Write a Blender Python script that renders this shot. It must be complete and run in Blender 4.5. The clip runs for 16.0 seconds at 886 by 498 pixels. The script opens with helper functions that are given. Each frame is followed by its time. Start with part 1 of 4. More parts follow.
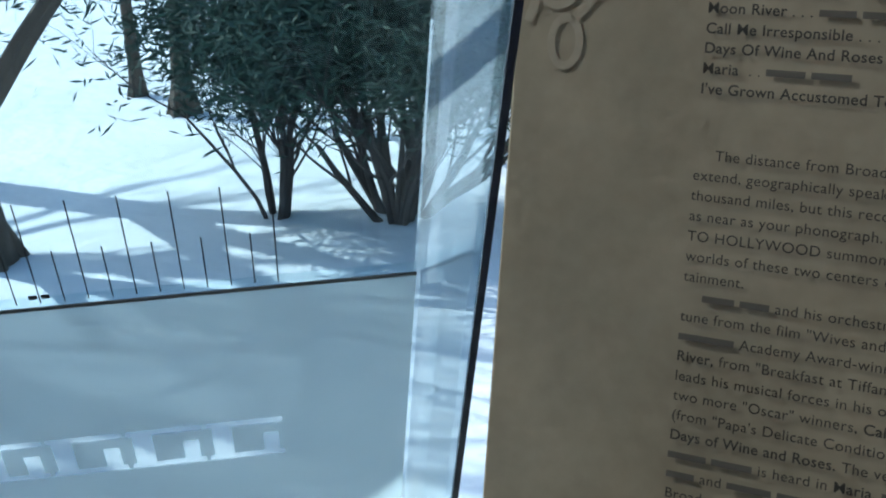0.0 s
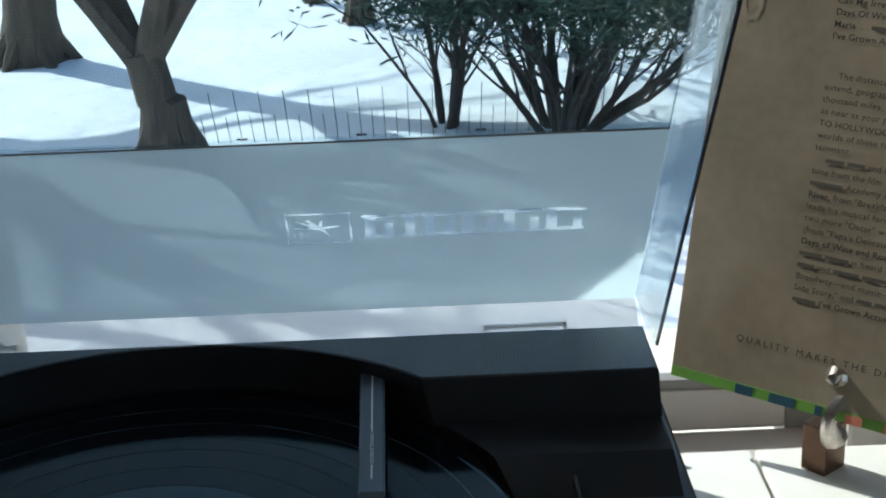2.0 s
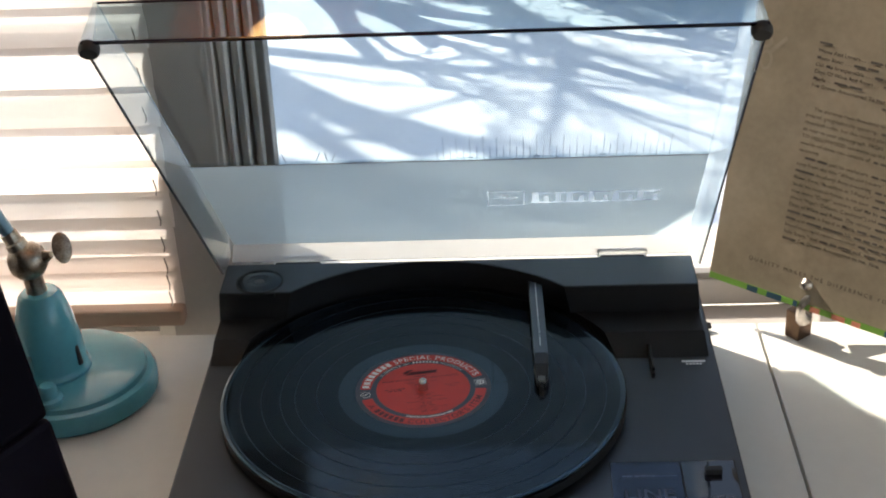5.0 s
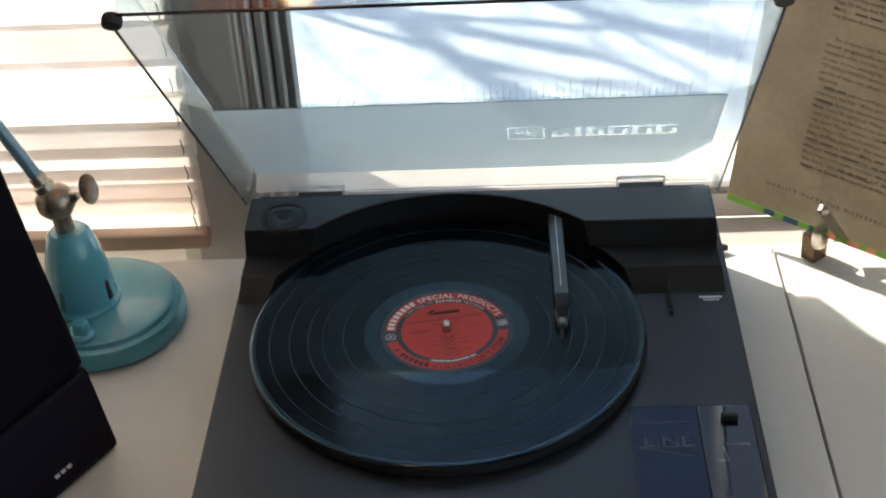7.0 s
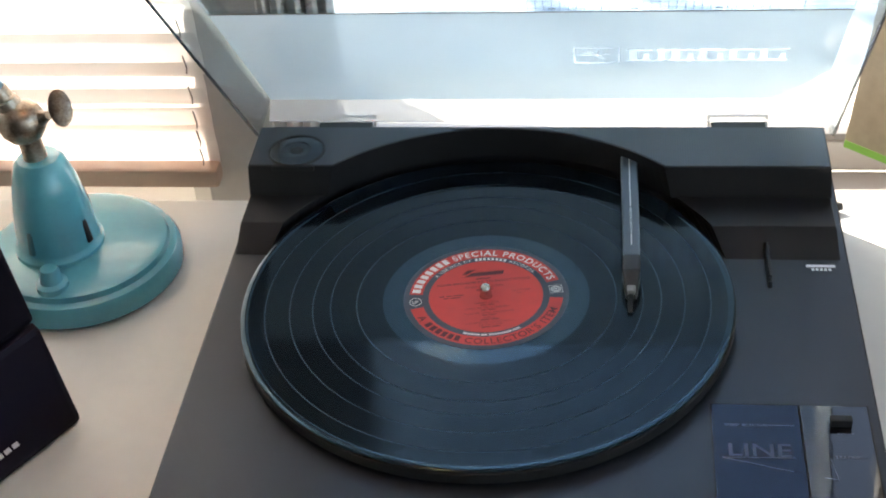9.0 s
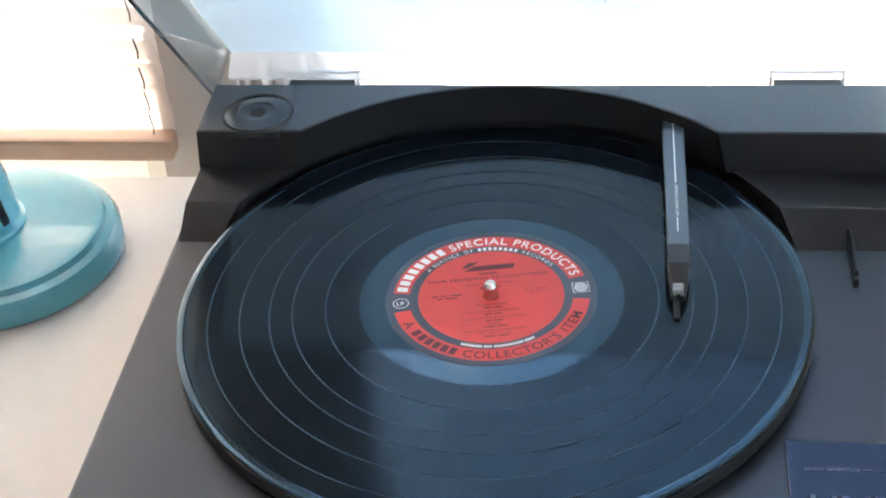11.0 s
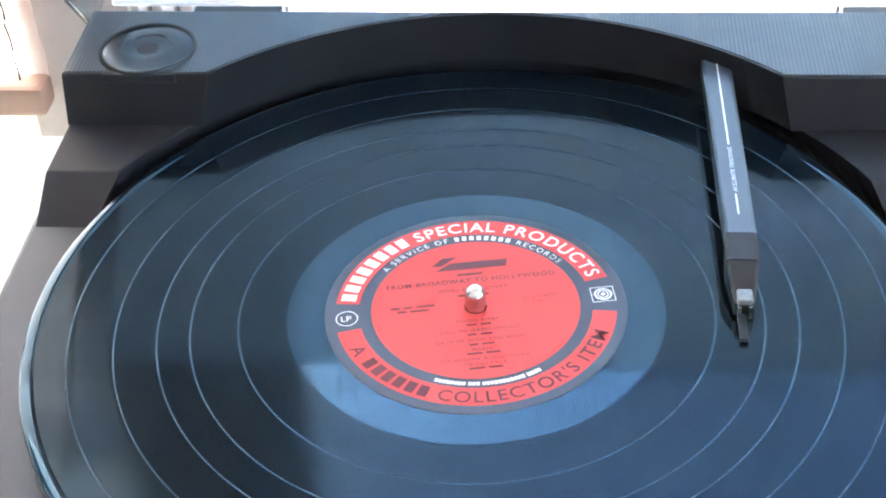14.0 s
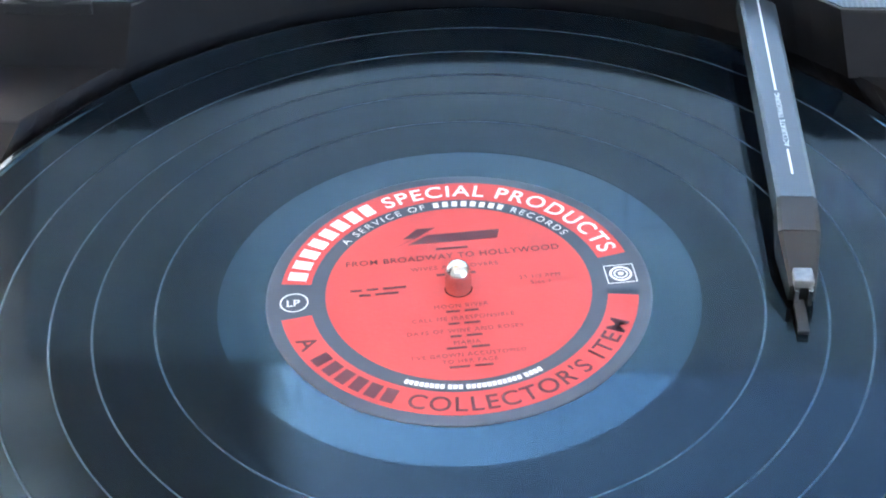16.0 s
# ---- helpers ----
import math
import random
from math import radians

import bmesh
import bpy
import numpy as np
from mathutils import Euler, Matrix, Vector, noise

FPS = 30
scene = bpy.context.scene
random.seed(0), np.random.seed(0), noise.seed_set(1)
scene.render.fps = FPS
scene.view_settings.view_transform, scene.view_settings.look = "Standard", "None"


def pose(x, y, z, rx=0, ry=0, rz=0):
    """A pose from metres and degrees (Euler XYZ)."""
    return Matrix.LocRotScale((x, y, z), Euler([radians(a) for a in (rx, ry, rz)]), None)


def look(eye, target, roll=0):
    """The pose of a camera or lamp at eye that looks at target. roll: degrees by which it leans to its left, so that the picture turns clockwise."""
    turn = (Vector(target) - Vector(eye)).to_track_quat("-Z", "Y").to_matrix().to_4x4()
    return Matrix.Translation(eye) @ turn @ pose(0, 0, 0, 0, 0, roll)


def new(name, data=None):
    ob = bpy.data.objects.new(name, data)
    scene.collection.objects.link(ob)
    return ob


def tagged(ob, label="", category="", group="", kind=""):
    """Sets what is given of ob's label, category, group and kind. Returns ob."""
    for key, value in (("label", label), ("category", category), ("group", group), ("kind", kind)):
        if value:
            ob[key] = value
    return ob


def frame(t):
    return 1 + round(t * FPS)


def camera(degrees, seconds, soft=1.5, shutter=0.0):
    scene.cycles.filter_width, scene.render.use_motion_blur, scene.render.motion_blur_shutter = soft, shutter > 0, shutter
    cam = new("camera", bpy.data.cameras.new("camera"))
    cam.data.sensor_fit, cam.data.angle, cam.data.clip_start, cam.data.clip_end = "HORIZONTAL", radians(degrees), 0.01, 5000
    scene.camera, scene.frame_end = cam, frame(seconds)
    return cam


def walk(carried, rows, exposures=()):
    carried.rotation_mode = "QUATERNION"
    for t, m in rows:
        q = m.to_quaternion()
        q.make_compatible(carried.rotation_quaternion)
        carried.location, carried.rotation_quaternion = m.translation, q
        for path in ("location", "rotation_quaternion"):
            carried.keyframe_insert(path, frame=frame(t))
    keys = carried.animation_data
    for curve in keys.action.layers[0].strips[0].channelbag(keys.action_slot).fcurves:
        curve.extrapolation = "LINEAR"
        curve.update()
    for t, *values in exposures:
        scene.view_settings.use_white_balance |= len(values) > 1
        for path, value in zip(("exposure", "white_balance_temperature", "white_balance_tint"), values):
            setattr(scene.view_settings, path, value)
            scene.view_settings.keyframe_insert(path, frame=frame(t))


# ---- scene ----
cam = camera(33.0, 16.0, soft=2.0)
walk(cam, [
    (0, pose(0.1885, -0.1987, 0.3437, 72.57, 3.06, -8.00)),
    (1, pose(0.1578, -0.3468, 0.3746, 71.54, 2.29, -3.72)),
    (1.5, pose(0.1254, -0.4231, 0.3893, 71.17, 2.23, -3.47)),
    (2, pose(0.1143, -0.5016, 0.4173, 69.65, 2.03, -1.45)),
    (2.5, pose(0.1067, -0.5810, 0.4422, 68.75, 2.31, -0.05)),
    (3, pose(0.1003, -0.6670, 0.4890, 67.17, 2.32, 1.15)),
    (3.5, pose(0.0931, -0.7622, 0.5417, 65.83, 2.36, 1.93)),
    (4, pose(0.0793, -0.8711, 0.5947, 65.10, 1.91, 1.74)),
    (6.5, pose(0.0581, -0.9528, 0.8346, 56.11, 3.12, 1.02)),
    (7, pose(0.0585, -0.8990, 0.8145, 54.87, 3.02, 1.53)),
    (7.5, pose(0.0559, -0.8533, 0.7868, 53.91, 2.68, 2.06)),
    (8, pose(0.0634, -0.8033, 0.7568, 53.43, 2.61, 3.14)),
    (8.5, pose(0.0695, -0.7579, 0.7156, 53.31, 2.82, 4.30)),
    (9, pose(0.0783, -0.7157, 0.6752, 53.49, 3.49, 5.58)),
    (11.5, pose(0.0617, -0.5190, 0.5333, 52.81, 3.76, 6.30)),
    (12, pose(0.0545, -0.4860, 0.5148, 52.20, 3.51, 5.83)),
    (12.5, pose(0.0472, -0.4579, 0.4921, 52.06, 3.12, 5.46)),
    (13, pose(0.0430, -0.4286, 0.4734, 51.59, 2.91, 5.20)),
    (13.5, pose(0.0356, -0.4060, 0.4559, 51.43, 2.55, 4.51)),
    (14, pose(0.0316, -0.3790, 0.4340, 51.46, 2.39, 4.35)),
    (14.5, pose(0.0263, -0.3580, 0.4166, 51.44, 2.12, 3.88)),
    (15, pose(0.0257, -0.3319, 0.3950, 51.46, 1.88, 4.00)),
    (15.5, pose(0.0273, -0.3148, 0.3795, 51.21, 1.89, 4.18)),
    (16, pose(0.0265, -0.3007, 0.3593, 51.53, 1.86, 4.25)),
], exposures=[(0, 0.64, 5450, -4), (1, 0.60, 5550, -4), (2, 0.62, 5950, 0), (3, 0.86, 6450, 6), (3.5, 1.02, 6700, 10), (4.2, 1.14, 6900, 11),
    (6.3, 1.22, 7150, 8), (8, 1.66, 7150, 8), (9, 2.17, 7000, 9), (11.5, 3.10, 6650, 11), (13, 3.62, 6350, 12), (15, 3.88, 6250, 11), (16, 3.75, 6200, 11)])

# ---------------------------------------------------------------- light
SUN_EL, SUN_TRAVEL = radians(38), Vector((0.76, -0.65, 0)).normalized()
world = bpy.data.worlds.new("world")
scene.world = world
world.use_nodes = True
wn = world.node_tree.nodes
sky = wn.new("ShaderNodeTexSky")
sky.sky_type, sky.sun_disc = "NISHITA", False
sky.sun_elevation = SUN_EL
sky.dust_density = 1.6
sky.sun_rotation = math.atan2(-SUN_TRAVEL.x, -SUN_TRAVEL.y)
wn["Background"].inputs["Strength"].default_value = 0.15
world.node_tree.links.new(sky.outputs["Color"], wn["Background"].inputs["Color"])
sun = new("sun", bpy.data.lights.new("sun", "SUN"))
sun.data.energy, sun.data.angle, sun.data.color = 3.9, radians(0.5), (1.0, 0.95, 0.88)
ray = Vector((SUN_TRAVEL.x * math.cos(SUN_EL), SUN_TRAVEL.y * math.cos(SUN_EL), -math.sin(SUN_EL)))
sun.matrix_world = look((-6, 6, 8), Vector((-6, 6, 8)) + ray)


# ---------------------------------------------------------------- materials
def mat(name, color, rough=0.5, metal=0.0, vary=0.0, scale=40.0, bump=0.0, bscale=200.0, spec=0.5, stretch=(1, 1, 1), dark=None, coat=0.0):
    """A surface with two scales of colour variation and a fine relief."""
    m = bpy.data.materials.new(name)
    m.use_nodes = True
    n, l = m.node_tree.nodes, m.node_tree.links
    b = n["Principled BSDF"]
    b.inputs["Base Color"].default_value = (*color, 1)
    b.inputs["Roughness"].default_value = rough
    b.inputs["Metallic"].default_value = metal
    b.inputs["Specular IOR Level"].default_value = spec
    b.inputs["Coat Weight"].default_value = coat
    co = n.new("ShaderNodeTexCoord")
    mp = n.new("ShaderNodeMapping")
    mp.inputs["Scale"].default_value = stretch
    l.new(co.outputs["Object"], mp.inputs["Vector"])
    if vary:
        a, c = n.new("ShaderNodeTexNoise"), n.new("ShaderNodeTexNoise")
        a.inputs["Scale"].default_value, c.inputs["Scale"].default_value = scale, scale * 9
        a.inputs["Detail"].default_value, c.inputs["Detail"].default_value = 5, 3
        ad = n.new("ShaderNodeMath")
        ad.operation = "MULTIPLY_ADD"
        ad.inputs[1].default_value = 0.35
        l.new(mp.outputs["Vector"], a.inputs["Vector"])
        l.new(mp.outputs["Vector"], c.inputs["Vector"])
        l.new(c.outputs["Fac"], ad.inputs[0])
        l.new(a.outputs["Fac"], ad.inputs[2])
        rp = n.new("ShaderNodeValToRGB")
        lo = dark or tuple(v * (1 - vary) for v in color)
        rp.color_ramp.elements[0].position, rp.color_ramp.elements[1].position = 0.45, 0.85
        rp.color_ramp.elements[0].color = (*lo, 1)
        rp.color_ramp.elements[1].color = (*[min(1, v * (1 + vary * 0.5)) for v in color], 1)
        l.new(ad.outputs[0], rp.inputs["Fac"])
        l.new(rp.outputs["Color"], b.inputs["Base Color"])
        mr = n.new("ShaderNodeMapRange")
        mr.inputs["To Min"].default_value, mr.inputs["To Max"].default_value = rough * 0.8, min(1, rough * 1.25)
        l.new(ad.outputs[0], mr.inputs["Value"])
        l.new(mr.outputs["Result"], b.inputs["Roughness"])
    if bump:
        t, bp = n.new("ShaderNodeTexNoise"), n.new("ShaderNodeBump")
        t.inputs["Scale"].default_value, t.inputs["Detail"].default_value = bscale, 4
        bp.inputs["Strength"].default_value, bp.inputs["Distance"].default_value = bump, 0.002
        l.new(mp.outputs["Vector"], t.inputs["Vector"])
        l.new(t.outputs["Fac"], bp.inputs["Height"])
        l.new(bp.outputs["Normal"], b.inputs["Normal"])
    return m


def clear(name, tint, diffuse=0.0, color=(0.5, 0.5, 0.5), gloss=0.03, through_light=0.5):
    """Clear or milky plastic sheet: see-through tint, a share of scattering body, and a Fresnel gloss."""
    m = bpy.data.materials.new(name)
    m.use_nodes = True
    n, l = m.node_tree.nodes, m.node_tree.links
    n.remove(n["Principled BSDF"])
    tr, gl, fr, mx = (n.new("ShaderNode" + k) for k in ("BsdfTransparent", "BsdfGlossy", "LayerWeight", "MixShader"))
    tr.inputs["Color"].default_value = (*tint, 1)
    gl.inputs["Roughness"].default_value = gloss
    gl.inputs["Color"].default_value = (0.9, 0.9, 0.9, 1)
    fr.inputs["Blend"].default_value = 0.5
    pw, sc = n.new("ShaderNodeMath"), n.new("ShaderNodeMath")
    pw.operation, sc.operation = "POWER", "MULTIPLY_ADD"
    pw.inputs[1].default_value, sc.inputs[1].default_value, sc.inputs[2].default_value = 4.0, 0.85, 0.035
    l.new(fr.outputs["Facing"], pw.inputs[0])
    l.new(pw.outputs[0], sc.inputs[0])
    base = tr
    if diffuse:
        df, tl, m1, m2 = n.new("ShaderNodeBsdfDiffuse"), n.new("ShaderNodeBsdfTranslucent"), n.new("ShaderNodeMixShader"), n.new("ShaderNodeMixShader")
        nz, rp = n.new("ShaderNodeTexNoise"), n.new("ShaderNodeMapRange")
        nz.inputs["Scale"].default_value, nz.inputs["Detail"].default_value = 14, 5
        co = n.new("ShaderNodeTexCoord")
        l.new(co.outputs["Object"], nz.inputs["Vector"])
        rp.inputs["To Min"].default_value, rp.inputs["To Max"].default_value = diffuse - 0.06, min(1, diffuse + 0.06)
        l.new(nz.outputs["Fac"], rp.inputs["Value"])
        df.inputs["Color"].default_value = tl.inputs["Color"].default_value = (*color, 1)
        m1.inputs["Fac"].default_value = through_light
        l.new(df.outputs[0], m1.inputs[1])
        l.new(tl.outputs[0], m1.inputs[2])
        l.new(rp.outputs[0], m2.inputs["Fac"])
        l.new(tr.outputs[0], m2.inputs[1])
        l.new(m1.outputs[0], m2.inputs[2])
        base = m2
    l.new(sc.outputs[0], mx.inputs["Fac"])
    l.new(base.outputs[0], mx.inputs[1])
    l.new(gl.outputs[0], mx.inputs[2])
    l.new(mx.outputs[0], n["Material Output"].inputs["Surface"])
    return m


M_TABLE = mat("white_table_paint", (0.73, 0.715, 0.665), 0.45, vary=0.06, scale=9, bump=0.06, bscale=90)
M_PLASTIC = mat("charcoal_plastic", (0.016, 0.0155, 0.0175), 0.42, spec=0.28, vary=0.15, scale=60, bump=0.12, bscale=1800)
M_HUMP = mat("ribbed_black_plastic", (0.018, 0.0172, 0.0185), 0.30, spec=0.28, vary=0.15, scale=60, bump=0.05, bscale=1500)
M_DECK = mat("grey_deck_plastic", (0.016, 0.017, 0.021), 0.30, spec=0.47, vary=0.12, scale=30, bump=0.10, bscale=2200)
M_BLACK = mat("black_rubber", (0.008, 0.008, 0.009), 0.55, bump=0.1, bscale=900)
M_ARM = mat("tonearm_grey", (0.045, 0.056, 0.070), 0.30, spec=0.9)
M_HEAD = mat("headshell_black", (0.012, 0.012, 0.013), 0.35, vary=0.2, scale=200)
M_STEEL = mat("polished_steel", (0.62, 0.62, 0.61), 0.22, 1.0, vary=0.1, scale=300)
M_TIP = mat("dull_cartridge_metal", (0.22, 0.22, 0.22), 0.38, 0.9, vary=0.25, scale=500)
M_SILVER = mat("silver_print", (0.75, 0.76, 0.77), 0.35, 0.2)
M_WHITE = mat("white_print", (0.8, 0.8, 0.79), 0.6)
M_INK = mat("black_ink", (0.03, 0.027, 0.025), 0.6)
M_PRINT = mat("brown_black_ink", (0.030, 0.025, 0.021), 0.6)
M_FAINT = mat("faded_brown_ink", (0.10, 0.085, 0.068), 0.6)
M_SLATE = mat("slate_label_print", (0.055, 0.072, 0.10), 0.5, vary=0.1, scale=150)
M_RED = mat("red_label_paper", (0.62, 0.055, 0.045), 0.5, vary=0.08, scale=120, bump=0.05, bscale=900)
M_DARKRED = mat("dark_red_ink", (0.10, 0.012, 0.02), 0.55)
M_PAPER = mat("aged_tan_cardboard", (0.31, 0.252, 0.178), 0.42, vary=0.22, scale=16, bump=0.22, bscale=60, dark=(0.235, 0.19, 0.13), coat=0.3)
M_STAIN = mat("pale_rub_mark", (0.345, 0.285, 0.208), 0.5, vary=0.1, scale=90)
M_GREEN = mat("green_cover_edge", (0.16, 0.34, 0.05), 0.5, vary=0.15, scale=60)
M_TEAL = mat("teal_cover_print", (0.02, 0.07, 0.11), 0.5, vary=0.15, scale=60)
M_PINK = mat("coral_cover_print", (0.6, 0.2, 0.13), 0.5, vary=0.15, scale=60)
M_BRONZE = mat("dark_bronze", (0.14, 0.085, 0.055), 0.36, 0.85, vary=0.35, scale=60, bump=0.15, bscale=200)
M_HOOK = mat("worn_pewter", (0.50, 0.46, 0.42), 0.26, 1.0, vary=0.35, scale=70, dark=(0.20, 0.15, 0.12))
M_TURQ = mat("turquoise_enamel", (0.10, 0.385, 0.46), 0.22, vary=0.10, scale=25, bump=0.05, bscale=40, coat=0.5)
# hub enamel darkened by the shade inside a slot
M_SLOT = mat("shaded_turquoise", (0.03, 0.14, 0.16), 0.4, vary=0.1, scale=60)
M_NICKEL = mat("worn_nickel", (0.42, 0.37, 0.31), 0.33, 1.0, vary=0.4, scale=60, dark=(0.16, 0.10, 0.06))
M_SPEAKER = mat("black_speaker_case", (0.005, 0.003, 0.010), 0.55, spec=0.16, vary=0.2, scale=60)
M_GRILLE = mat("black_grille_cloth", (0.005, 0.004, 0.008), 0.85, spec=0.1, bump=0.3, bscale=1500)
M_CASING = mat("painted_window_casing", (0.43, 0.40, 0.375), 0.5, vary=0.08, scale=15, bump=0.05, bscale=80)
M_SASH = mat("grey_sash_metal", (0.20, 0.19, 0.18), 0.45, vary=0.1, scale=40)
M_WALL = mat("warm_white_wall", (0.72, 0.69, 0.63), 0.8, vary=0.05, scale=6, bump=0.1, bscale=120)
M_CEIL = mat("white_ceiling", (0.78, 0.77, 0.74), 0.9, vary=0.03, scale=4)
M_FLOOR = mat("oak_floor", (0.30, 0.18, 0.09), 0.4, vary=0.25, scale=8, stretch=(1, 10, 1))
# the snow's colour variation paints in soft dappled grey shading
M_SNOW = mat("snow", (0.84, 0.86, 0.89), 0.7, vary=0.13, scale=1.2, bump=0.6, bscale=5)
M_SNOW.node_tree.nodes["Bump"].inputs["Distance"].default_value = 0.06
M_BARK = mat("grey_brown_bark", (0.10, 0.075, 0.055), 0.9, vary=0.45, scale=12, stretch=(1, 1, 0.25), bump=1.0, bscale=30)
M_TWIG = mat("dark_twig_bark", (0.045, 0.034, 0.03), 0.9, vary=0.3, scale=20)
M_YEW = mat("dark_evergreen_needles", (0.03, 0.06, 0.038), 0.7, vary=0.4, scale=6)
M_LID = clear("clear_dust_cover_plastic", (0.86, 0.915, 0.935), gloss=0.02)
M_RIM = mat("dark_lid_edge", (0.012, 0.012, 0.03), 0.2)
M_BARK.node_tree.nodes["Bump"].inputs["Distance"].default_value = 0.02
M_BAND = clear("grey_frosted_band", (0.66, 0.72, 0.76), diffuse=0.86, color=(0.71, 0.775, 0.80), gloss=0.05, through_light=0.80)
M_BACK = clear("hazy_cover_plastic", (0.97, 0.975, 0.98), diffuse=0.36, color=(0.98, 0.985, 0.99), gloss=0.04, through_light=0.90)
# same clear plastic, tinted darker to put grazing-view dimming into its colour
M_SIDE = clear("dimmed_cover_side", (0.82, 0.87, 0.89), gloss=0.02)
M_FOIL = clear("clear_mark_window", (0.98, 0.985, 0.99), diffuse=0.30, color=(0.98, 0.98, 0.98), gloss=0.03, through_light=0.9)
M_PANE = clear("window_glass", (0.97, 0.98, 0.98), gloss=0.0)
M_SLAT = clear("cream_blind_slat", (1, 1, 1), diffuse=0.97, color=(0.98, 0.93, 0.90), gloss=0.35, through_light=0.64)
M_RAIL = mat("cream_rail_paint", (0.40, 0.28, 0.22), 0.45, vary=0.08, scale=20)
M_CORD = mat("dark_blind_cord", (0.10, 0.09, 0.085), 0.8)


def ribbed(base, pitch):
    """Adds fine moulded ribs that run from front to back to a plastic."""
    m = base.copy()
    m.name = "fine_ribbed_plastic"
    n, l = m.node_tree.nodes, m.node_tree.links
    co, w, bp = n.new("ShaderNodeTexCoord"), n.new("ShaderNodeTexWave"), n.new("ShaderNodeBump")
    w.wave_type, w.bands_direction = "BANDS", "X"
    w.inputs["Scale"].default_value = 0.314 / pitch
    bp.inputs["Strength"].default_value, bp.inputs["Distance"].default_value = 0.25, 0.0004
    l.new(co.outputs["Object"], w.inputs["Vector"])
    l.new(w.outputs["Fac"], bp.inputs["Height"])
    l.new(bp.outputs["Normal"], n["Principled BSDF"].inputs["Normal"])
    return m


def vinyl(name, rough, aniso, grooves, spec, tint):
    """Pressed black vinyl with the circular sheen of its grooves."""
    m = mat(name, (0.004, 0.0065, 0.009), rough, spec=spec)
    n, l = m.node_tree.nodes, m.node_tree.links
    b = n["Principled BSDF"]
    tg = n.new("ShaderNodeTangent")
    tg.direction_type, tg.axis = "RADIAL", "Z"
    b.inputs["Anisotropic"].default_value = aniso
    b.inputs["Specular Tint"].default_value = (*tint, 1)
    l.new(tg.outputs[0], b.inputs["Tangent"])
    co = n.new("ShaderNodeTexCoord")
    ln = n.new("ShaderNodeVectorMath")
    ln.operation = "LENGTH"
    nz = n.new("ShaderNodeTexNoise")
    nz.noise_dimensions = "1D"
    nz.inputs["Scale"].default_value, nz.inputs["Detail"].default_value = 900, 4
    l.new(co.outputs["Object"], ln.inputs[0])
    l.new(ln.outputs["Value"], nz.inputs["W"])
    mr = n.new("ShaderNodeMapRange")
    mr.inputs["To Min"].default_value, mr.inputs["To Max"].default_value = rough * 0.7, rough * 1.4
    l.new(nz.outputs["Fac"], mr.inputs["Value"])
    l.new(mr.outputs["Result"], b.inputs["Roughness"])
    if grooves:
        bp = n.new("ShaderNodeBump")
        bp.inputs["Strength"].default_value, bp.inputs["Distance"].default_value = grooves, 0.0002
        l.new(nz.outputs["Fac"], bp.inputs["Height"])
        l.new(bp.outputs["Normal"], b.inputs["Normal"])
    return m


M_DISH = mat("turned_dark_metal", (0.060, 0.070, 0.080), 0.24, 1.0)
dn = M_DISH.node_tree.nodes
dt = dn.new("ShaderNodeTangent")
dt.direction_type, dt.axis = "RADIAL", "Z"
dn["Principled BSDF"].inputs["Anisotropic"].default_value = 0.95
M_DISH.node_tree.links.new(dt.outputs[0], dn["Principled BSDF"].inputs["Tangent"])
M_RIB = ribbed(M_HUMP, 0.0016)
M_RIB.node_tree.nodes["Principled BSDF"].inputs["Specular IOR Level"].default_value = 0.9
M_VINYL = vinyl("grooved_vinyl", 0.10, 0.40, 0.0, 0.25, (0.42, 0.76, 1.0))
M_SMOOTH = vinyl("smooth_vinyl", 0.075, 0.0, 0.0, 0.74, (0.36, 0.74, 1.0))
M_LAND = vinyl("land_glint_vinyl", 0.32, 0.3, 0.0, 0.55, (0.6, 0.85, 1.0))
# paler blue base paints in the glint of the flat land between tracks
M_LAND.node_tree.nodes["Principled BSDF"].inputs["Base Color"].default_value = (0.020, 0.034, 0.044, 1)
M_DECK.node_tree.nodes["Principled BSDF"].inputs["Specular Tint"].default_value = (0.76, 0.88, 1.0, 1)
for m in (M_RIB, M_ARM):
    m.node_tree.nodes["Principled BSDF"].inputs["Specular Tint"].default_value = (0.72, 0.87, 1.0, 1)


# ---------------------------------------------------------------- building helpers
def mesh_object(name, bm, material, smooth=False):
    me = bpy.data.meshes.new(name)
    bmesh.ops.recalc_face_normals(bm, faces=bm.faces[:])
    bm.to_mesh(me)
    bm.free()
    me.materials.append(material)
    if smooth:
        for p in me.polygons:
            p.use_smooth = True
        me.set_sharp_from_angle(angle=radians(35))
    return new(name, me)


def part(name, bm, material, parent, label="", smooth=False):
    ob = mesh_object(name, bm, material, smooth)
    ob.parent = parent
    return tagged(ob, label)


def thing(name, at, label, category, group="", kind=""):
    ob = new(name)
    ob.location = at
    ob.empty_display_size = 0.02
    bpy.context.view_layer.update()
    return tagged(ob, label, category, group, kind)


def local(parent, bm):
    """Moves a mesh built in world places under its parent's origin."""
    bmesh.ops.transform(bm, matrix=parent.matrix_world.inverted(), verts=bm.verts[:])
    return bm


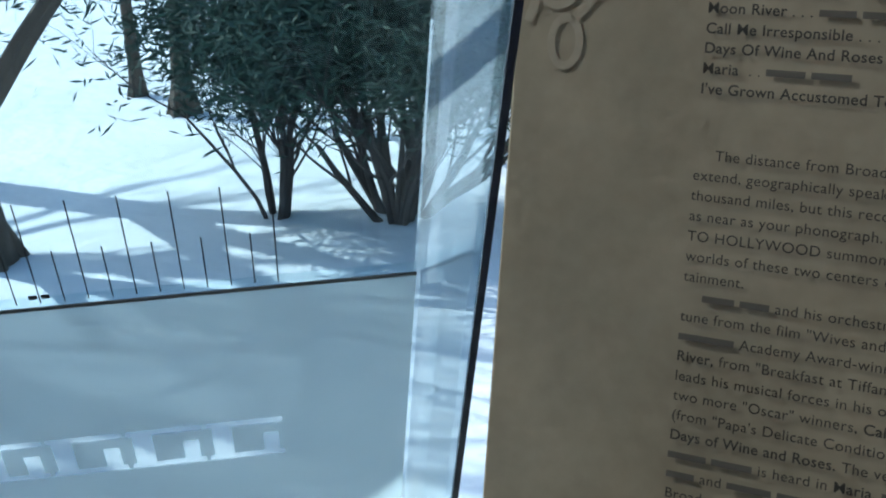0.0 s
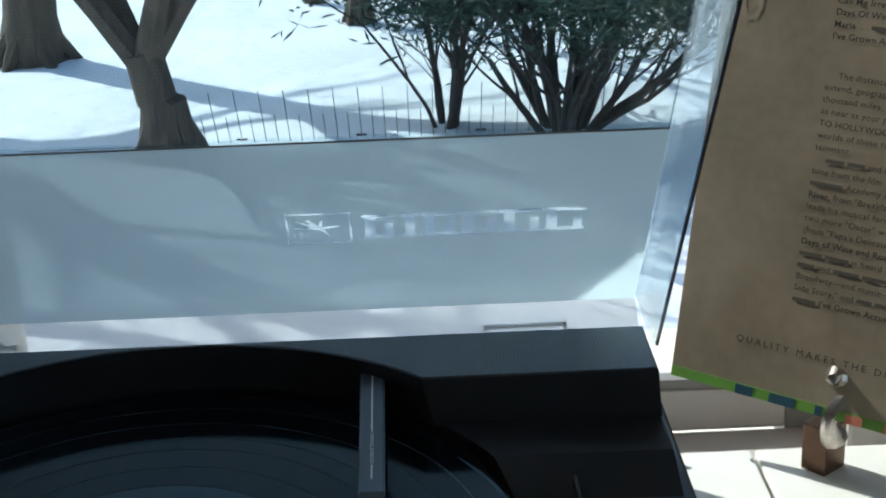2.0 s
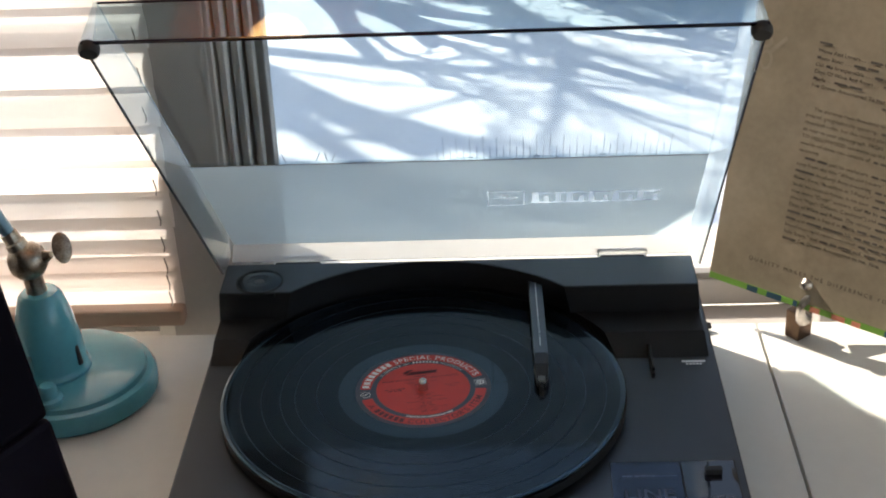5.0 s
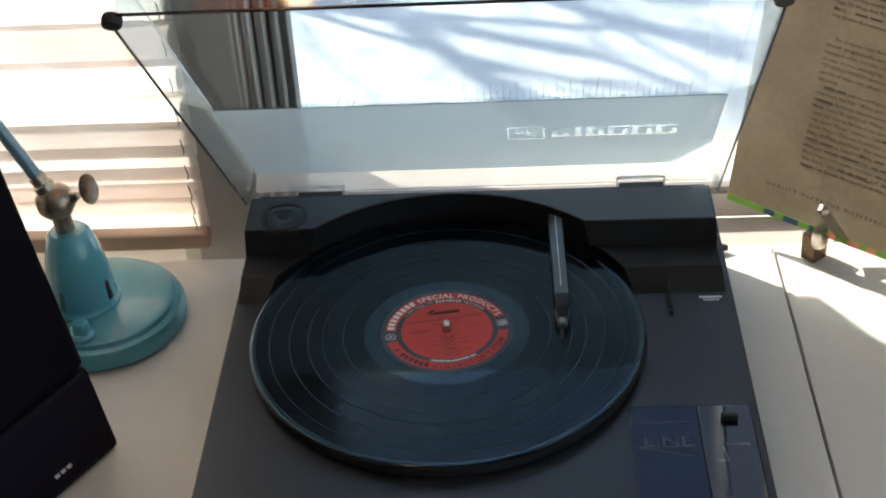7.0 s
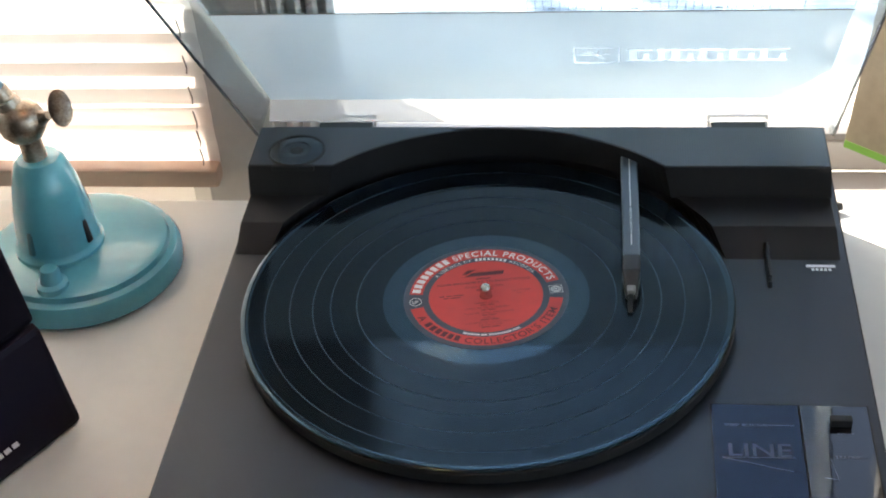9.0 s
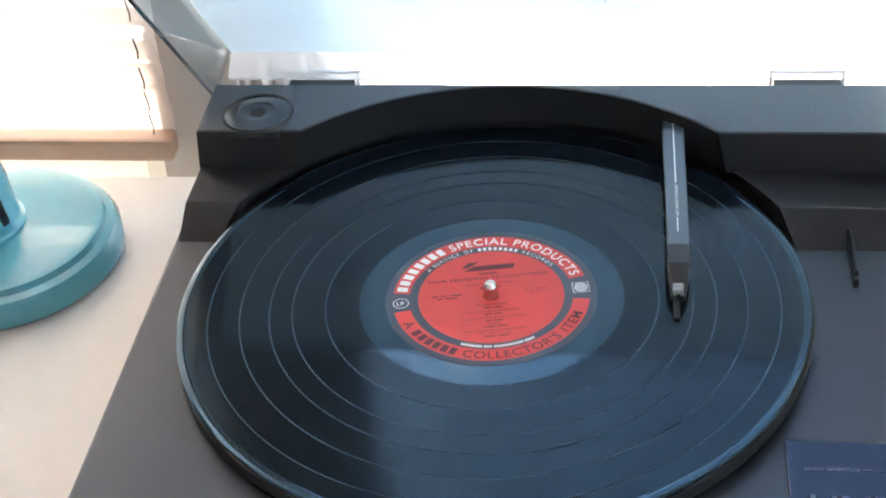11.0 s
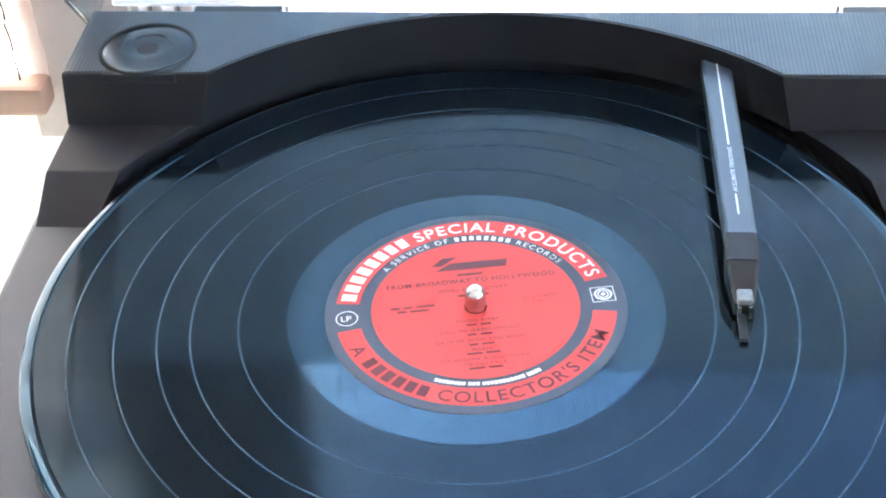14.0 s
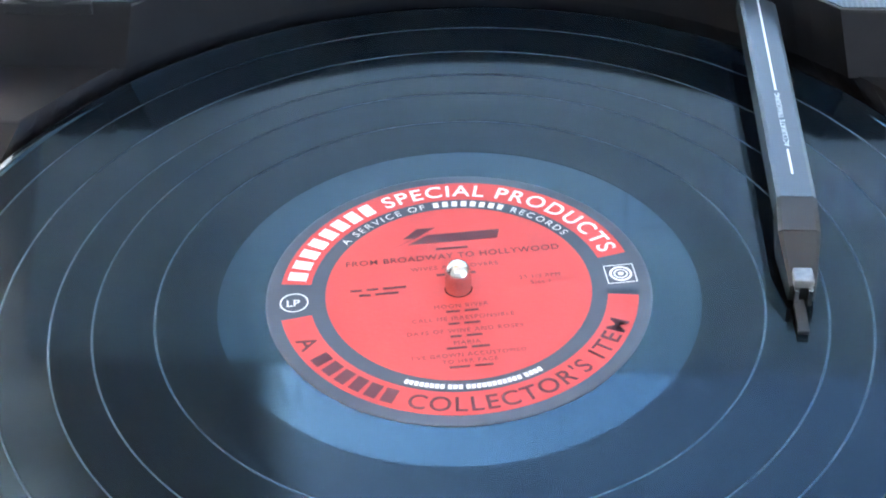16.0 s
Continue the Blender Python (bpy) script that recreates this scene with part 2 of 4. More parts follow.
def box(x0, x1, y0, y1, z0, z1, bevel=0.0, bm=None, m=None):
    b = bmesh.new()
    bmesh.ops.create_cube(b, size=1)
    for v in b.verts:
        v.co = Vector(((x0 + x1) / 2 + v.co.x * (x1 - x0), (y0 + y1) / 2 + v.co.y * (y1 - y0), (z0 + z1) / 2 + v.co.z * (z1 - z0)))
    if bevel:
        bmesh.ops.bevel(b, geom=b.edges[:], offset=bevel, segments=2, profile=0.6, affect="EDGES")
    if m:
        bmesh.ops.transform(b, matrix=m, verts=b.verts[:])
    return join(bm, b)


def join(bm, b):
    if bm is None:
        return b
    me = bpy.data.meshes.new("tmp")
    b.to_mesh(me)
    b.free()
    bm.from_mesh(me)
    bpy.data.meshes.remove(me)
    return bm


def lathe(profile, segs=64, bm=None, m=None, close=True):
    """A turned body from (radius, height) pairs."""
    b = bmesh.new()
    rings = []
    for r, z in profile:
        if r < 1e-6:
            rings.append([b.verts.new((0, 0, z))])
        else:
            rings.append([b.verts.new((r * math.cos(2 * math.pi * k / segs), r * math.sin(2 * math.pi * k / segs), z)) for k in range(segs)])
    for p, q in zip(rings, rings[1:]):
        for k in range(segs):
            j = (k + 1) % segs
            if len(p) == 1 and len(q) > 1:
                b.faces.new((p[0], q[k], q[j]))
            elif len(q) == 1 and len(p) > 1:
                b.faces.new((p[k], p[j], q[0]))
            elif len(p) > 1:
                b.faces.new((p[k], p[j], q[j], q[k]))
    if m:
        bmesh.ops.transform(b, matrix=m, verts=b.verts[:])
    return join(bm, b)


def prism(low, high, z0, z1, bevel=0.0):
    """A body between two outlines with the same count of corners."""
    b = bmesh.new()
    p = [b.verts.new((x, y, z0)) for x, y in low]
    q = [b.verts.new((x, y, z1)) for x, y in high]
    b.faces.new(p[::-1])
    top = b.faces.new(q)
    n = len(p)
    for k in range(n):
        b.faces.new((p[k], p[(k + 1) % n], q[(k + 1) % n], q[k]))
    if bevel:
        bmesh.ops.bevel(b, geom=list(top.edges), offset=bevel, segments=2, profile=0.6, affect="EDGES")
    return b


def tube(points, radii, segs=10, bm=None):
    """A round body along a line, with a radius for each point."""
    b = bmesh.new()
    pts = [Vector(p) for p in points]
    rings = []
    for k, p in enumerate(pts):
        d = (pts[min(k + 1, len(pts) - 1)] - pts[max(k - 1, 0)]).normalized()
        a = d.orthogonal().normalized() if k == 0 else (a - d * a.dot(d)).normalized()
        c = d.cross(a)
        r = radii[k] if isinstance(radii, (list, tuple)) else radii
        rings.append([b.verts.new(p + r * (a * math.cos(2 * math.pi * j / segs) + c * math.sin(2 * math.pi * j / segs))) for j in range(segs)])
    for p, q in zip(rings, rings[1:]):
        for j in range(segs):
            i = (j + 1) % segs
            b.faces.new((p[j], p[i], q[i], q[j]))
    b.faces.new(rings[0][::-1])
    b.faces.new(rings[-1])
    return join(bm, b)


# letters: outlines from the built-in font, kept by sign
_pen = bpy.data.curves.new("pen", "FONT")
_pen_ob = new("pen", _pen)
_cut = {}


def _shape(text, bold):
    _pen.body = text
    _pen.offset = 0.012 if bold else 0.0
    bpy.context.view_layer.update()
    ev = _pen_ob.evaluated_get(bpy.context.evaluated_depsgraph_get())
    me = ev.to_mesh()
    vs, fs = [tuple(v.co) for v in me.vertices], [tuple(p.vertices) for p in me.polygons]
    ev.to_mesh_clear()
    return vs, fs


def sign(ch, bold=False):
    if (ch, bold) not in _cut:
        both, alone = _shape("H" + ch + "H", False)[0], _shape("HH", False)[0]
        adv = max(v[0] for v in both) - max(v[0] for v in alone)
        vs, fs = ([], []) if ch == " " else _shape(ch, bold)
        _cut[(ch, bold)] = (vs, fs, adv)
    return _cut[(ch, bold)]


def width(text, size, space=0.0, bold=False):
    return sum(sign(c, bold)[2] * size + space for c in text)


def write(bm, text, at, size, bold=False, space=0.0, squeeze=1.0):
    """Adds a line of flat letters in the xy plane from at; returns the end's x."""
    x, y, z = at
    for c in text:
        vs, fs, adv = sign(c, bold)
        new_v = [bm.verts.new((x + v[0] * size * squeeze, y + v[1] * size, z)) for v in vs]
        for f in fs:
            if len(set(f)) > 2:
                bm.faces.new([new_v[i] for i in f])
        x += adv * size * squeeze + space
    return x


def bar(bm, x0, x1, y0, y1, z):
    bm.faces.new([bm.verts.new(p) for p in ((x0, y0, z), (x1, y0, z), (x1, y1, z), (x0, y1, z))])


def round_text(bm, text, radius, mid, size, z, inward=False, bold=False, space=0.0, blocks=None):
    """Letters on a circle, centred on the angle mid (degrees); words in block become plain bars."""
    tot = width(text, size, space, bold)
    s = -tot / 2
    for c in text:
        vs, fs, adv = sign(c, bold)
        w = adv * size
        ang = radians(mid) + (1 if inward else -1) * (s + w / 2) / radius
        turn = ang + (math.pi / 2 if inward else -math.pi / 2)
        ca, sa = math.cos(turn), math.sin(turn)
        cx, cy = radius * math.cos(ang), radius * math.sin(ang)
        if c == "#":
            loc, fs = [(w * 0.12, 0), (w * 0.92, 0), (w * 0.92, size * 0.7), (w * 0.12, size * 0.7)], [(0, 1, 2, 3)]
        else:
            loc = [(v[0] * size, v[1] * size) for v in vs]
        into = bm
        if c == "#" and blocks is not None:
            into = bmesh.new()
            blocks.append(into)
        new_v = [into.verts.new((cx + ca * (px - w / 2) - sa * py, cy + sa * (px - w / 2) + ca * py, z)) for px, py in loc]
        for f in fs:
            into.faces.new([new_v[i] for i in f])
        s += w + space


# ---------------------------------------------------------------- the room
T = 0.035          # table top
WY0, WY1 = 0.262, 0.515   # window wall, inner and outer face
ROOM = dict(x0=-1.5, x1=1.9, y0=-2.7, z0=-0.72, z1=1.75)


def structure(name, bm, material, label, category):
    return tagged(mesh_object(name, bm, material), label, category, kind="structure")


def build_room():
    r = ROOM
    b = None
    xs = [(r["x0"], -1.02), (-0.262, -0.182), (0.40, r["x1"])]
    for x0, x1 in xs:
        b = box(x0, x1, WY0, WY1, r["z0"], r["z1"], bm=b)
    for x0, x1 in ((-1.02, -0.262), (-0.182, 0.40)):
        b = box(x0, x1, WY0, WY1, r["z0"], -0.03, bm=b)
        b = box(x0, x1, WY0, WY1, 1.30, r["z1"], bm=b)
    structure("wall_north", b, M_WALL, "warm white plaster wall with two window openings", "wall")
    structure("wall_south", box(r["x0"], r["x1"], r["y0"] - 0.1, r["y0"], r["z0"], r["z1"]), M_WALL, "plain warm white wall closing the room", "wall")
    b = box(r["x0"] - 0.1, r["x0"], r["y0"], WY1, r["z0"], r["z1"])
    structure("wall_west", b, M_WALL, "plain warm white side wall", "wall")
    # wide opening in the unseen east wall, added to let daylight in
    b = box(r["x1"], r["x1"] + 0.1, r["y0"], -2.4, r["z0"], r["z1"])
    b = box(r["x1"], r["x1"] + 0.1, -0.3, WY1, r["z0"], r["z1"], bm=b)
    b = box(r["x1"], r["x1"] + 0.1, -2.4, -0.3, r["z0"], -0.2, bm=b)
    b = box(r["x1"], r["x1"] + 0.1, -2.4, -0.3, 1.5, r["z1"], bm=b)
    structure("wall_east", b, M_WALL, "warm white side wall with a wide opening added for light", "wall")
    structure("floor", box(r["x0"], r["x1"], r["y0"], WY1, r["z0"] - 0.1, r["z0"]), M_FLOOR, "oak board floor of the room", "floor")
    structure("ceiling", box(r["x0"] - 0.1, r["x1"] + 0.1, r["y0"] - 0.1, WY1, r["z1"], r["z1"] + 0.1), M_CEIL, "plain white ceiling", "ceiling")


def build_windows():
    w = tagged(new("window_1"), "tall window with grey metal sash and clear glass", "window", kind="structure")
    for x0, x1, z0, z1 in ((-0.182, -0.147, -0.03, 1.30), (0.330, 0.40, -0.03, 1.30)):
        part("sash_stile", box(x0, x1, 0.318, 0.345, z0, z1, 0.002), M_SASH, w, "dark grey sash stile")
    part("sash_rail", box(-0.147, 0.330, 0.316, 0.346, -0.012, 0.016, 0.003), M_CASING, w, "cream bottom rail of the sash")
    part("glazing_bead", box(-0.147, 0.330, 0.318, 0.329, 0.0162, 0.0225, 0.001), M_SASH, w, "dark grey glazing bead")
    part("sash_rail", box(-0.147, 0.330, 0.318, 0.345, 1.26, 1.30, 0.003), M_SASH, w)
    part("pane", box(-0.147, 0.330, 0.330, 0.333, 0.022, 1.26), M_PANE, w).visible_shadow = False
    part("window_sill", box(-0.182, 0.40, WY0 - 0.03, 0.318, -0.045, -0.012, 0.004), M_CASING, w, "cream painted window sill")
    b = None
    for k, (x0, x1, y) in enumerate(((-0.186, -0.180, 0.250), (-0.178, -0.172, 0.262), (-0.170, -0.163, 0.282), (-0.160, -0.154, 0.300))):
        b = box(x0, x1, y, 0.318, -0.03, 1.30, 0.0015, bm=b)
    part("jamb_moulding", b, M_CASING, w, "stepped painted jamb moulding")
    part("jamb_moulding", box(0.352, 0.392, 0.262, 0.318, -0.03, 1.30, 0.003), M_CASING, w)
    v = tagged(new("window_2"), "window behind closed cream blinds", "window", kind="structure")
    for x0, x1, z0, z1 in ((-1.02, -0.98, -0.03, 1.30), (-0.300, -0.262, -0.03, 1.30), (-0.98, -0.300, -0.03, 0.02), (-0.98, -0.300, 1.26, 1.30)):
        part("sash", box(x0, x1, 0.318, 0.345, z0, z1, 0.002), M_SASH, v)
    part("pane", box(-0.98, -0.300, 0.330, 0.333, 0.02, 1.26), M_PANE, v).visible_shadow = False
    c = structure("trim", box(-0.244, -0.184, 0.246, 0.262, -0.03, 1.36, 0.003), M_CASING, "painted casing board between the two windows", "trim")
    structure("trim", box(0.394, 0.48, 0.246, 0.262, -0.03, 1.36, 0.003), M_CASING, "painted casing board beside the window", "trim")
    # window out of view, added so that daylight fills the room
    e = tagged(new("window_3"), "unseen side window with pale frame, added for room light", "window", kind="structure")
    x = ROOM["x1"]
    for y0, y1, z0, z1 in ((-2.4, -2.35, -0.2, 1.5), (-0.35, -0.3, -0.2, 1.5), (-2.35, -0.35, -0.2, -0.15), (-2.35, -0.35, 1.45, 1.5), (-1.37, -1.33, -0.15, 1.45)):
        part("window_frame", box(x + 0.02, x + 0.06, y0, y1, z0, z1, 0.004), M_CASING, e)


def build_blind():
    t = thing("venetian_blind", (-0.615, 0.235, 1.2), "closed cream slat blind glowing with sunlight behind it", "blind")
    # the lowest slats lie closer, gathered on the bottom rail
    levels = [0.0630, 0.0795, 0.0965, 0.1180, 0.1440, 0.1740, 0.2060]
    while levels[-1] < 1.15:
        levels.append(levels[-1] + 0.0355)
    me = None
    for z in levels:
        if me is None:
            b = bmesh.new()
            rows = []
            for j in range(6):
                s = j / 5 - 0.5
                rows.append([b.verts.new((x, 0.006 * math.cos(s * 2.6) - s * 0.008, s * 0.0400)) for x in (-0.385, -0.1, 0.2, 0.385)])
            for p, q in zip(rows, rows[1:]):
                for i in range(3):
                    b.faces.new((p[i], p[i + 1], q[i + 1], q[i]))
            bmesh.ops.solidify(b, geom=b.faces[:], thickness=0.0006)
            ob = part("slat", b, M_SLAT, t, smooth=True)
            me = ob.data
        else:
            ob = new("slat", me)
            ob.parent = t
        ob.location = (random.uniform(-0.001, 0.001), random.uniform(-0.001, 0.001), z - 1.2)
        ob.rotation_euler = (random.uniform(-0.03, 0.03), random.uniform(-0.003, 0.003), 0)
    part("bottom_rail", local(t, box(-1.003, -0.229, 0.226, 0.244, 0.030, 0.046, 0.003)), M_RAIL, t, "cream bottom rail of the blind")
    part("head_rail", local(t, box(-1.01, -0.222, 0.215, 0.250, 1.19, 1.24, 0.003)), M_CASING, t)
    for x in (-0.238, -0.615, -0.975):
        b = None
        for z in levels:
            b = tube([(x, 0.226, z - 0.011), (x + 0.002, 0.222, z - 0.004), (x - 0.001, 0.226, z + 0.004)], 0.0006, 5, bm=b)
        part("ladder_cord", local(t, b), M_CORD, t)


build_room()
build_windows()
build_blind()


# ---------------------------------------------------------------- outdoors
GZ = -2.20


def build_ground():
    b = bmesh.new()
    n = 110
    grid = []
    for i in range(n + 1):
        row = []
        for j in range(n + 1):
            u, v = i / n * 2 - 1, j / n * 2 - 1
            x, y = 300 * u * abs(u) ** 1.6, 400 * v * abs(v) ** 1.6
            row.append(b.verts.new((x, y, ground_at(x, y))))
        grid.append(row)
    for i in range(n):
        for j in range(n):
            b.faces.new((grid[i][j], grid[i + 1][j], grid[i + 1][j + 1], grid[i][j + 1]))
    tagged(mesh_object("ground", b, M_SNOW, True), "snow-covered garden ground with soft drifts", "snow", kind="structure")


def ground_at(x, y):
    h = 0.10 * noise.noise(Vector((x * 0.25, y * 0.25, 0))) + 0.03 * noise.noise(Vector((x, y, 3)))
    return GZ + h * min(1, abs(y) / 3) + 0.035 * min(52, max(0, y - 8))


def limbs(b, p, d, length, r, depth, rnd, spread=0.6, up=0.25, segs=6, tips=None):
    pts, rad = [p.copy()], [r]
    n = 4
    for k in range(n):
        d = (d + Vector((rnd.uniform(-1, 1), rnd.uniform(-1, 1), rnd.uniform(-1, 1))) * 0.16 + Vector((0, 0, up * 0.12))).normalized()
        p = p + d * length / n
        pts.append(p.copy())
        rad.append(r * (1 - 0.45 * (k + 1) / n))
    tube(pts, rad, segs if depth > 1 else 4, bm=b)
    if depth == 0:
        if tips is not None:
            tips.append(p)
        return
    for k in range(3 if depth > 1 else 4):
        q = pts[rnd.choice((2, 3, 4))]
        e = (d + Vector((rnd.uniform(-1, 1), rnd.uniform(-1, 1), rnd.uniform(-0.5, 1) * 0.8)) * spread).normalized()
        limbs(b, q, e, length * rnd.uniform(0.55, 0.8), rad[-1] * rnd.uniform(0.55, 0.8), depth - 1, rnd, spread, up, max(4, segs - 1), tips)


def big_tree(x, y, r, h, lean, seed, depth=4):
    rnd = random.Random(seed)
    z = ground_at(x, y)
    t = thing("tree", (x, y, z), "bare broad-trunked tree standing in the snow", "tree", "bare garden trees")
    pts = [Vector((x, y, z - 0.1)), Vector((x, y, z + 0.05)), Vector((x + lean * 0.1, y, z + 0.35)), Vector((x + lean * 0.45, y, z + h * 0.55)), Vector((x + lean, y, z + h))]
    b = tube(pts, [r * 1.7, r * 1.35, r * 1.02, r * 0.9, r * 0.85], 14)
    for k in range(6):
        a = k * 1.05 + rnd.random()
        tube([Vector((x, y, z + 0.25)) + Vector((math.cos(a), math.sin(a), 0)) * r * 0.6, Vector((x, y, z + 0.05)) + Vector((math.cos(a), math.sin(a), 0)) * r * 1.4, Vector((x, y, z - 0.08)) + Vector((math.cos(a), math.sin(a), 0)) * r * 2.1], [r * 0.4, r * 0.3, r * 0.12], 7, bm=b)
    part("trunk", local(t, b), M_BARK, t, "furrowed grey-brown trunk with root flare", True)
    b = bmesh.new()
    top = pts[-1]
    for k in range(4):
        a = k * 1.6 + rnd.random()
        limbs(b, top - Vector((0, 0, 0.1)), Vector((math.cos(a) * 0.5, math.sin(a) * 0.5, 1.0)).normalized(), max(h, 1.6) * 1.1, r * 0.62, depth, rnd)
    part("limbs", local(t, b), M_BARK, t, "bare forking limbs and twigs", True)


def shrub(x, y, stems, height, r, seed, green, spread=0.5):
    rnd = random.Random(seed)
    z = ground_at(x, y)
    t = thing("shrub", (x, y, z), "many-stemmed evergreen shrub with dark crown over bare stems" if green else "bare many-stemmed shrub in the snow", "shrub")
    b, tips = bmesh.new(), []
    for k in range(stems):
        a = rnd.uniform(0, 6.28)
        s = rnd.uniform(0.2, 1.0) * spread
        d = Vector((math.cos(a) * s, math.sin(a) * s, 1)).normalized()
        limbs(b, Vector((x + math.cos(a) * r * 2.2, y + math.sin(a) * r * 2.2, z - 0.05)), d, height * rnd.uniform(0.35, 0.6), r * rnd.uniform(0.5, 1), 3, rnd, 0.8, 0.3, 6, tips)
    part("stems", local(t, b), M_TWIG, t, "dark bare stems and twigs", True)
    if green:
        vs, fs = [], []
        for p in tips:
            if p.z - z < green:
                continue
            for k in range(26):
                c = p + Vector((rnd.gauss(0, 0.15), rnd.gauss(0, 0.15), rnd.gauss(0, 0.13)))
                a = Vector((rnd.gauss(0, 1), rnd.gauss(0, 1), rnd.gauss(0, 0.6))).normalized() * rnd.uniform(0.03, 0.075)
                q = a.cross(Vector((rnd.gauss(0, 1), rnd.gauss(0, 1), rnd.gauss(0, 1)))).normalized() * 0.009
                i = len(vs)
                vs += [c - a, c + q, c + a, c - q]
                fs.append((i, i + 1, i + 2, i + 3))
        me = bpy.data.meshes.new("crown")
        inv = t.matrix_world.inverted()
        me.from_pydata([inv @ v for v in vs], [], fs)
        me.materials.append(M_YEW)
        c = new("crown", me)
        c.parent = t
        tagged(c, "dark green needle sprays with gaps")


build_ground()
big_tree(-1.43, 8.35, 0.140, 0.66, -0.10, 3)
big_tree(-2.85, 10.9, 0.20, 2.2, 0.2, 31, 5)
big_tree(-0.35, 11.6, 0.080, 1.6, 0.06, 5, 3)
big_tree(-0.75, 12.4, 0.055, 1.6, -0.05, 6, 3)
# next two trees stand unseen to the left, added to cast shadows on the snow
big_tree(-5.9, 11.0, 0.30, 2.6, 0.3, 8)
big_tree(-5.4, 8.0, 0.13, 2.4, 0.3, 41, 5)
shrub(1.00, 8.5, 26, 1.75, 0.040, 21, 0.85, 0.9)
shrub(0.28, 8.75, 14, 1.6, 0.024, 22, 0.85, 0.7)
shrub(2.20, 11.0, 14, 1.8, 0.03, 24, 0.6, 0.8)


# ---------------------------------------------------------------- the table
def build_table():
    t = thing("table", (0.1, -0.1, ROOM["z0"]), "white painted wooden table with a boarded top", "table")
    seam = 0.2833
    part("board", local(t, box(-0.95, seam - 0.0012, -0.50, 0.203, T - 0.025, T, 0.0012)), M_TABLE, t)
    part("board", local(t, box(seam + 0.0012, 1.05, -0.50, 0.203, T - 0.025, T, 0.0012)), M_TABLE, t)
    part("apron", local(t, box(-0.88, 0.98, -0.44, 0.19, T - 0.10, T - 0.0255)), M_TABLE, t)
    for x in (-0.88, 0.93):
        for y in (-0.44, 0.14):
            part("leg", local(t, box(x, x + 0.05, y, y + 0.05, ROOM["z0"], T - 0.026, 0.003)), M_TABLE, t)


build_table()

# ---------------------------------------------------------------- the record player
DECK, TOPZ, REC = 0.095, 0.130, 0.106
XL, XR = -0.1722, 0.2248
player = thing("record_player", (0.026, 0.0, T), "dark grey linear-tracking record player with raised clear cover", "record player")


def arc_outline(x0, x1, yb, yf, radius, x0b=None, x1b=None):
    """A block's plan with a round bay of that radius about the spindle cut from its front."""
    xa = math.sqrt(radius ** 2 - yf ** 2)
    a0, a1 = math.atan2(yf, xa), math.atan2(yf, -xa)
    arc = [(radius * math.cos(a0 + (a1 - a0) * k / 40), radius * math.sin(a0 + (a1 - a0) * k / 40)) for k in range(41)]
    x0b, x1b = (x0 if x0b is None else x0b), (x1 if x1b is None else x1b)
    return [(x1b, yb), (x1, yf)] + arc + [(x0, yf), (x0b, yb)]


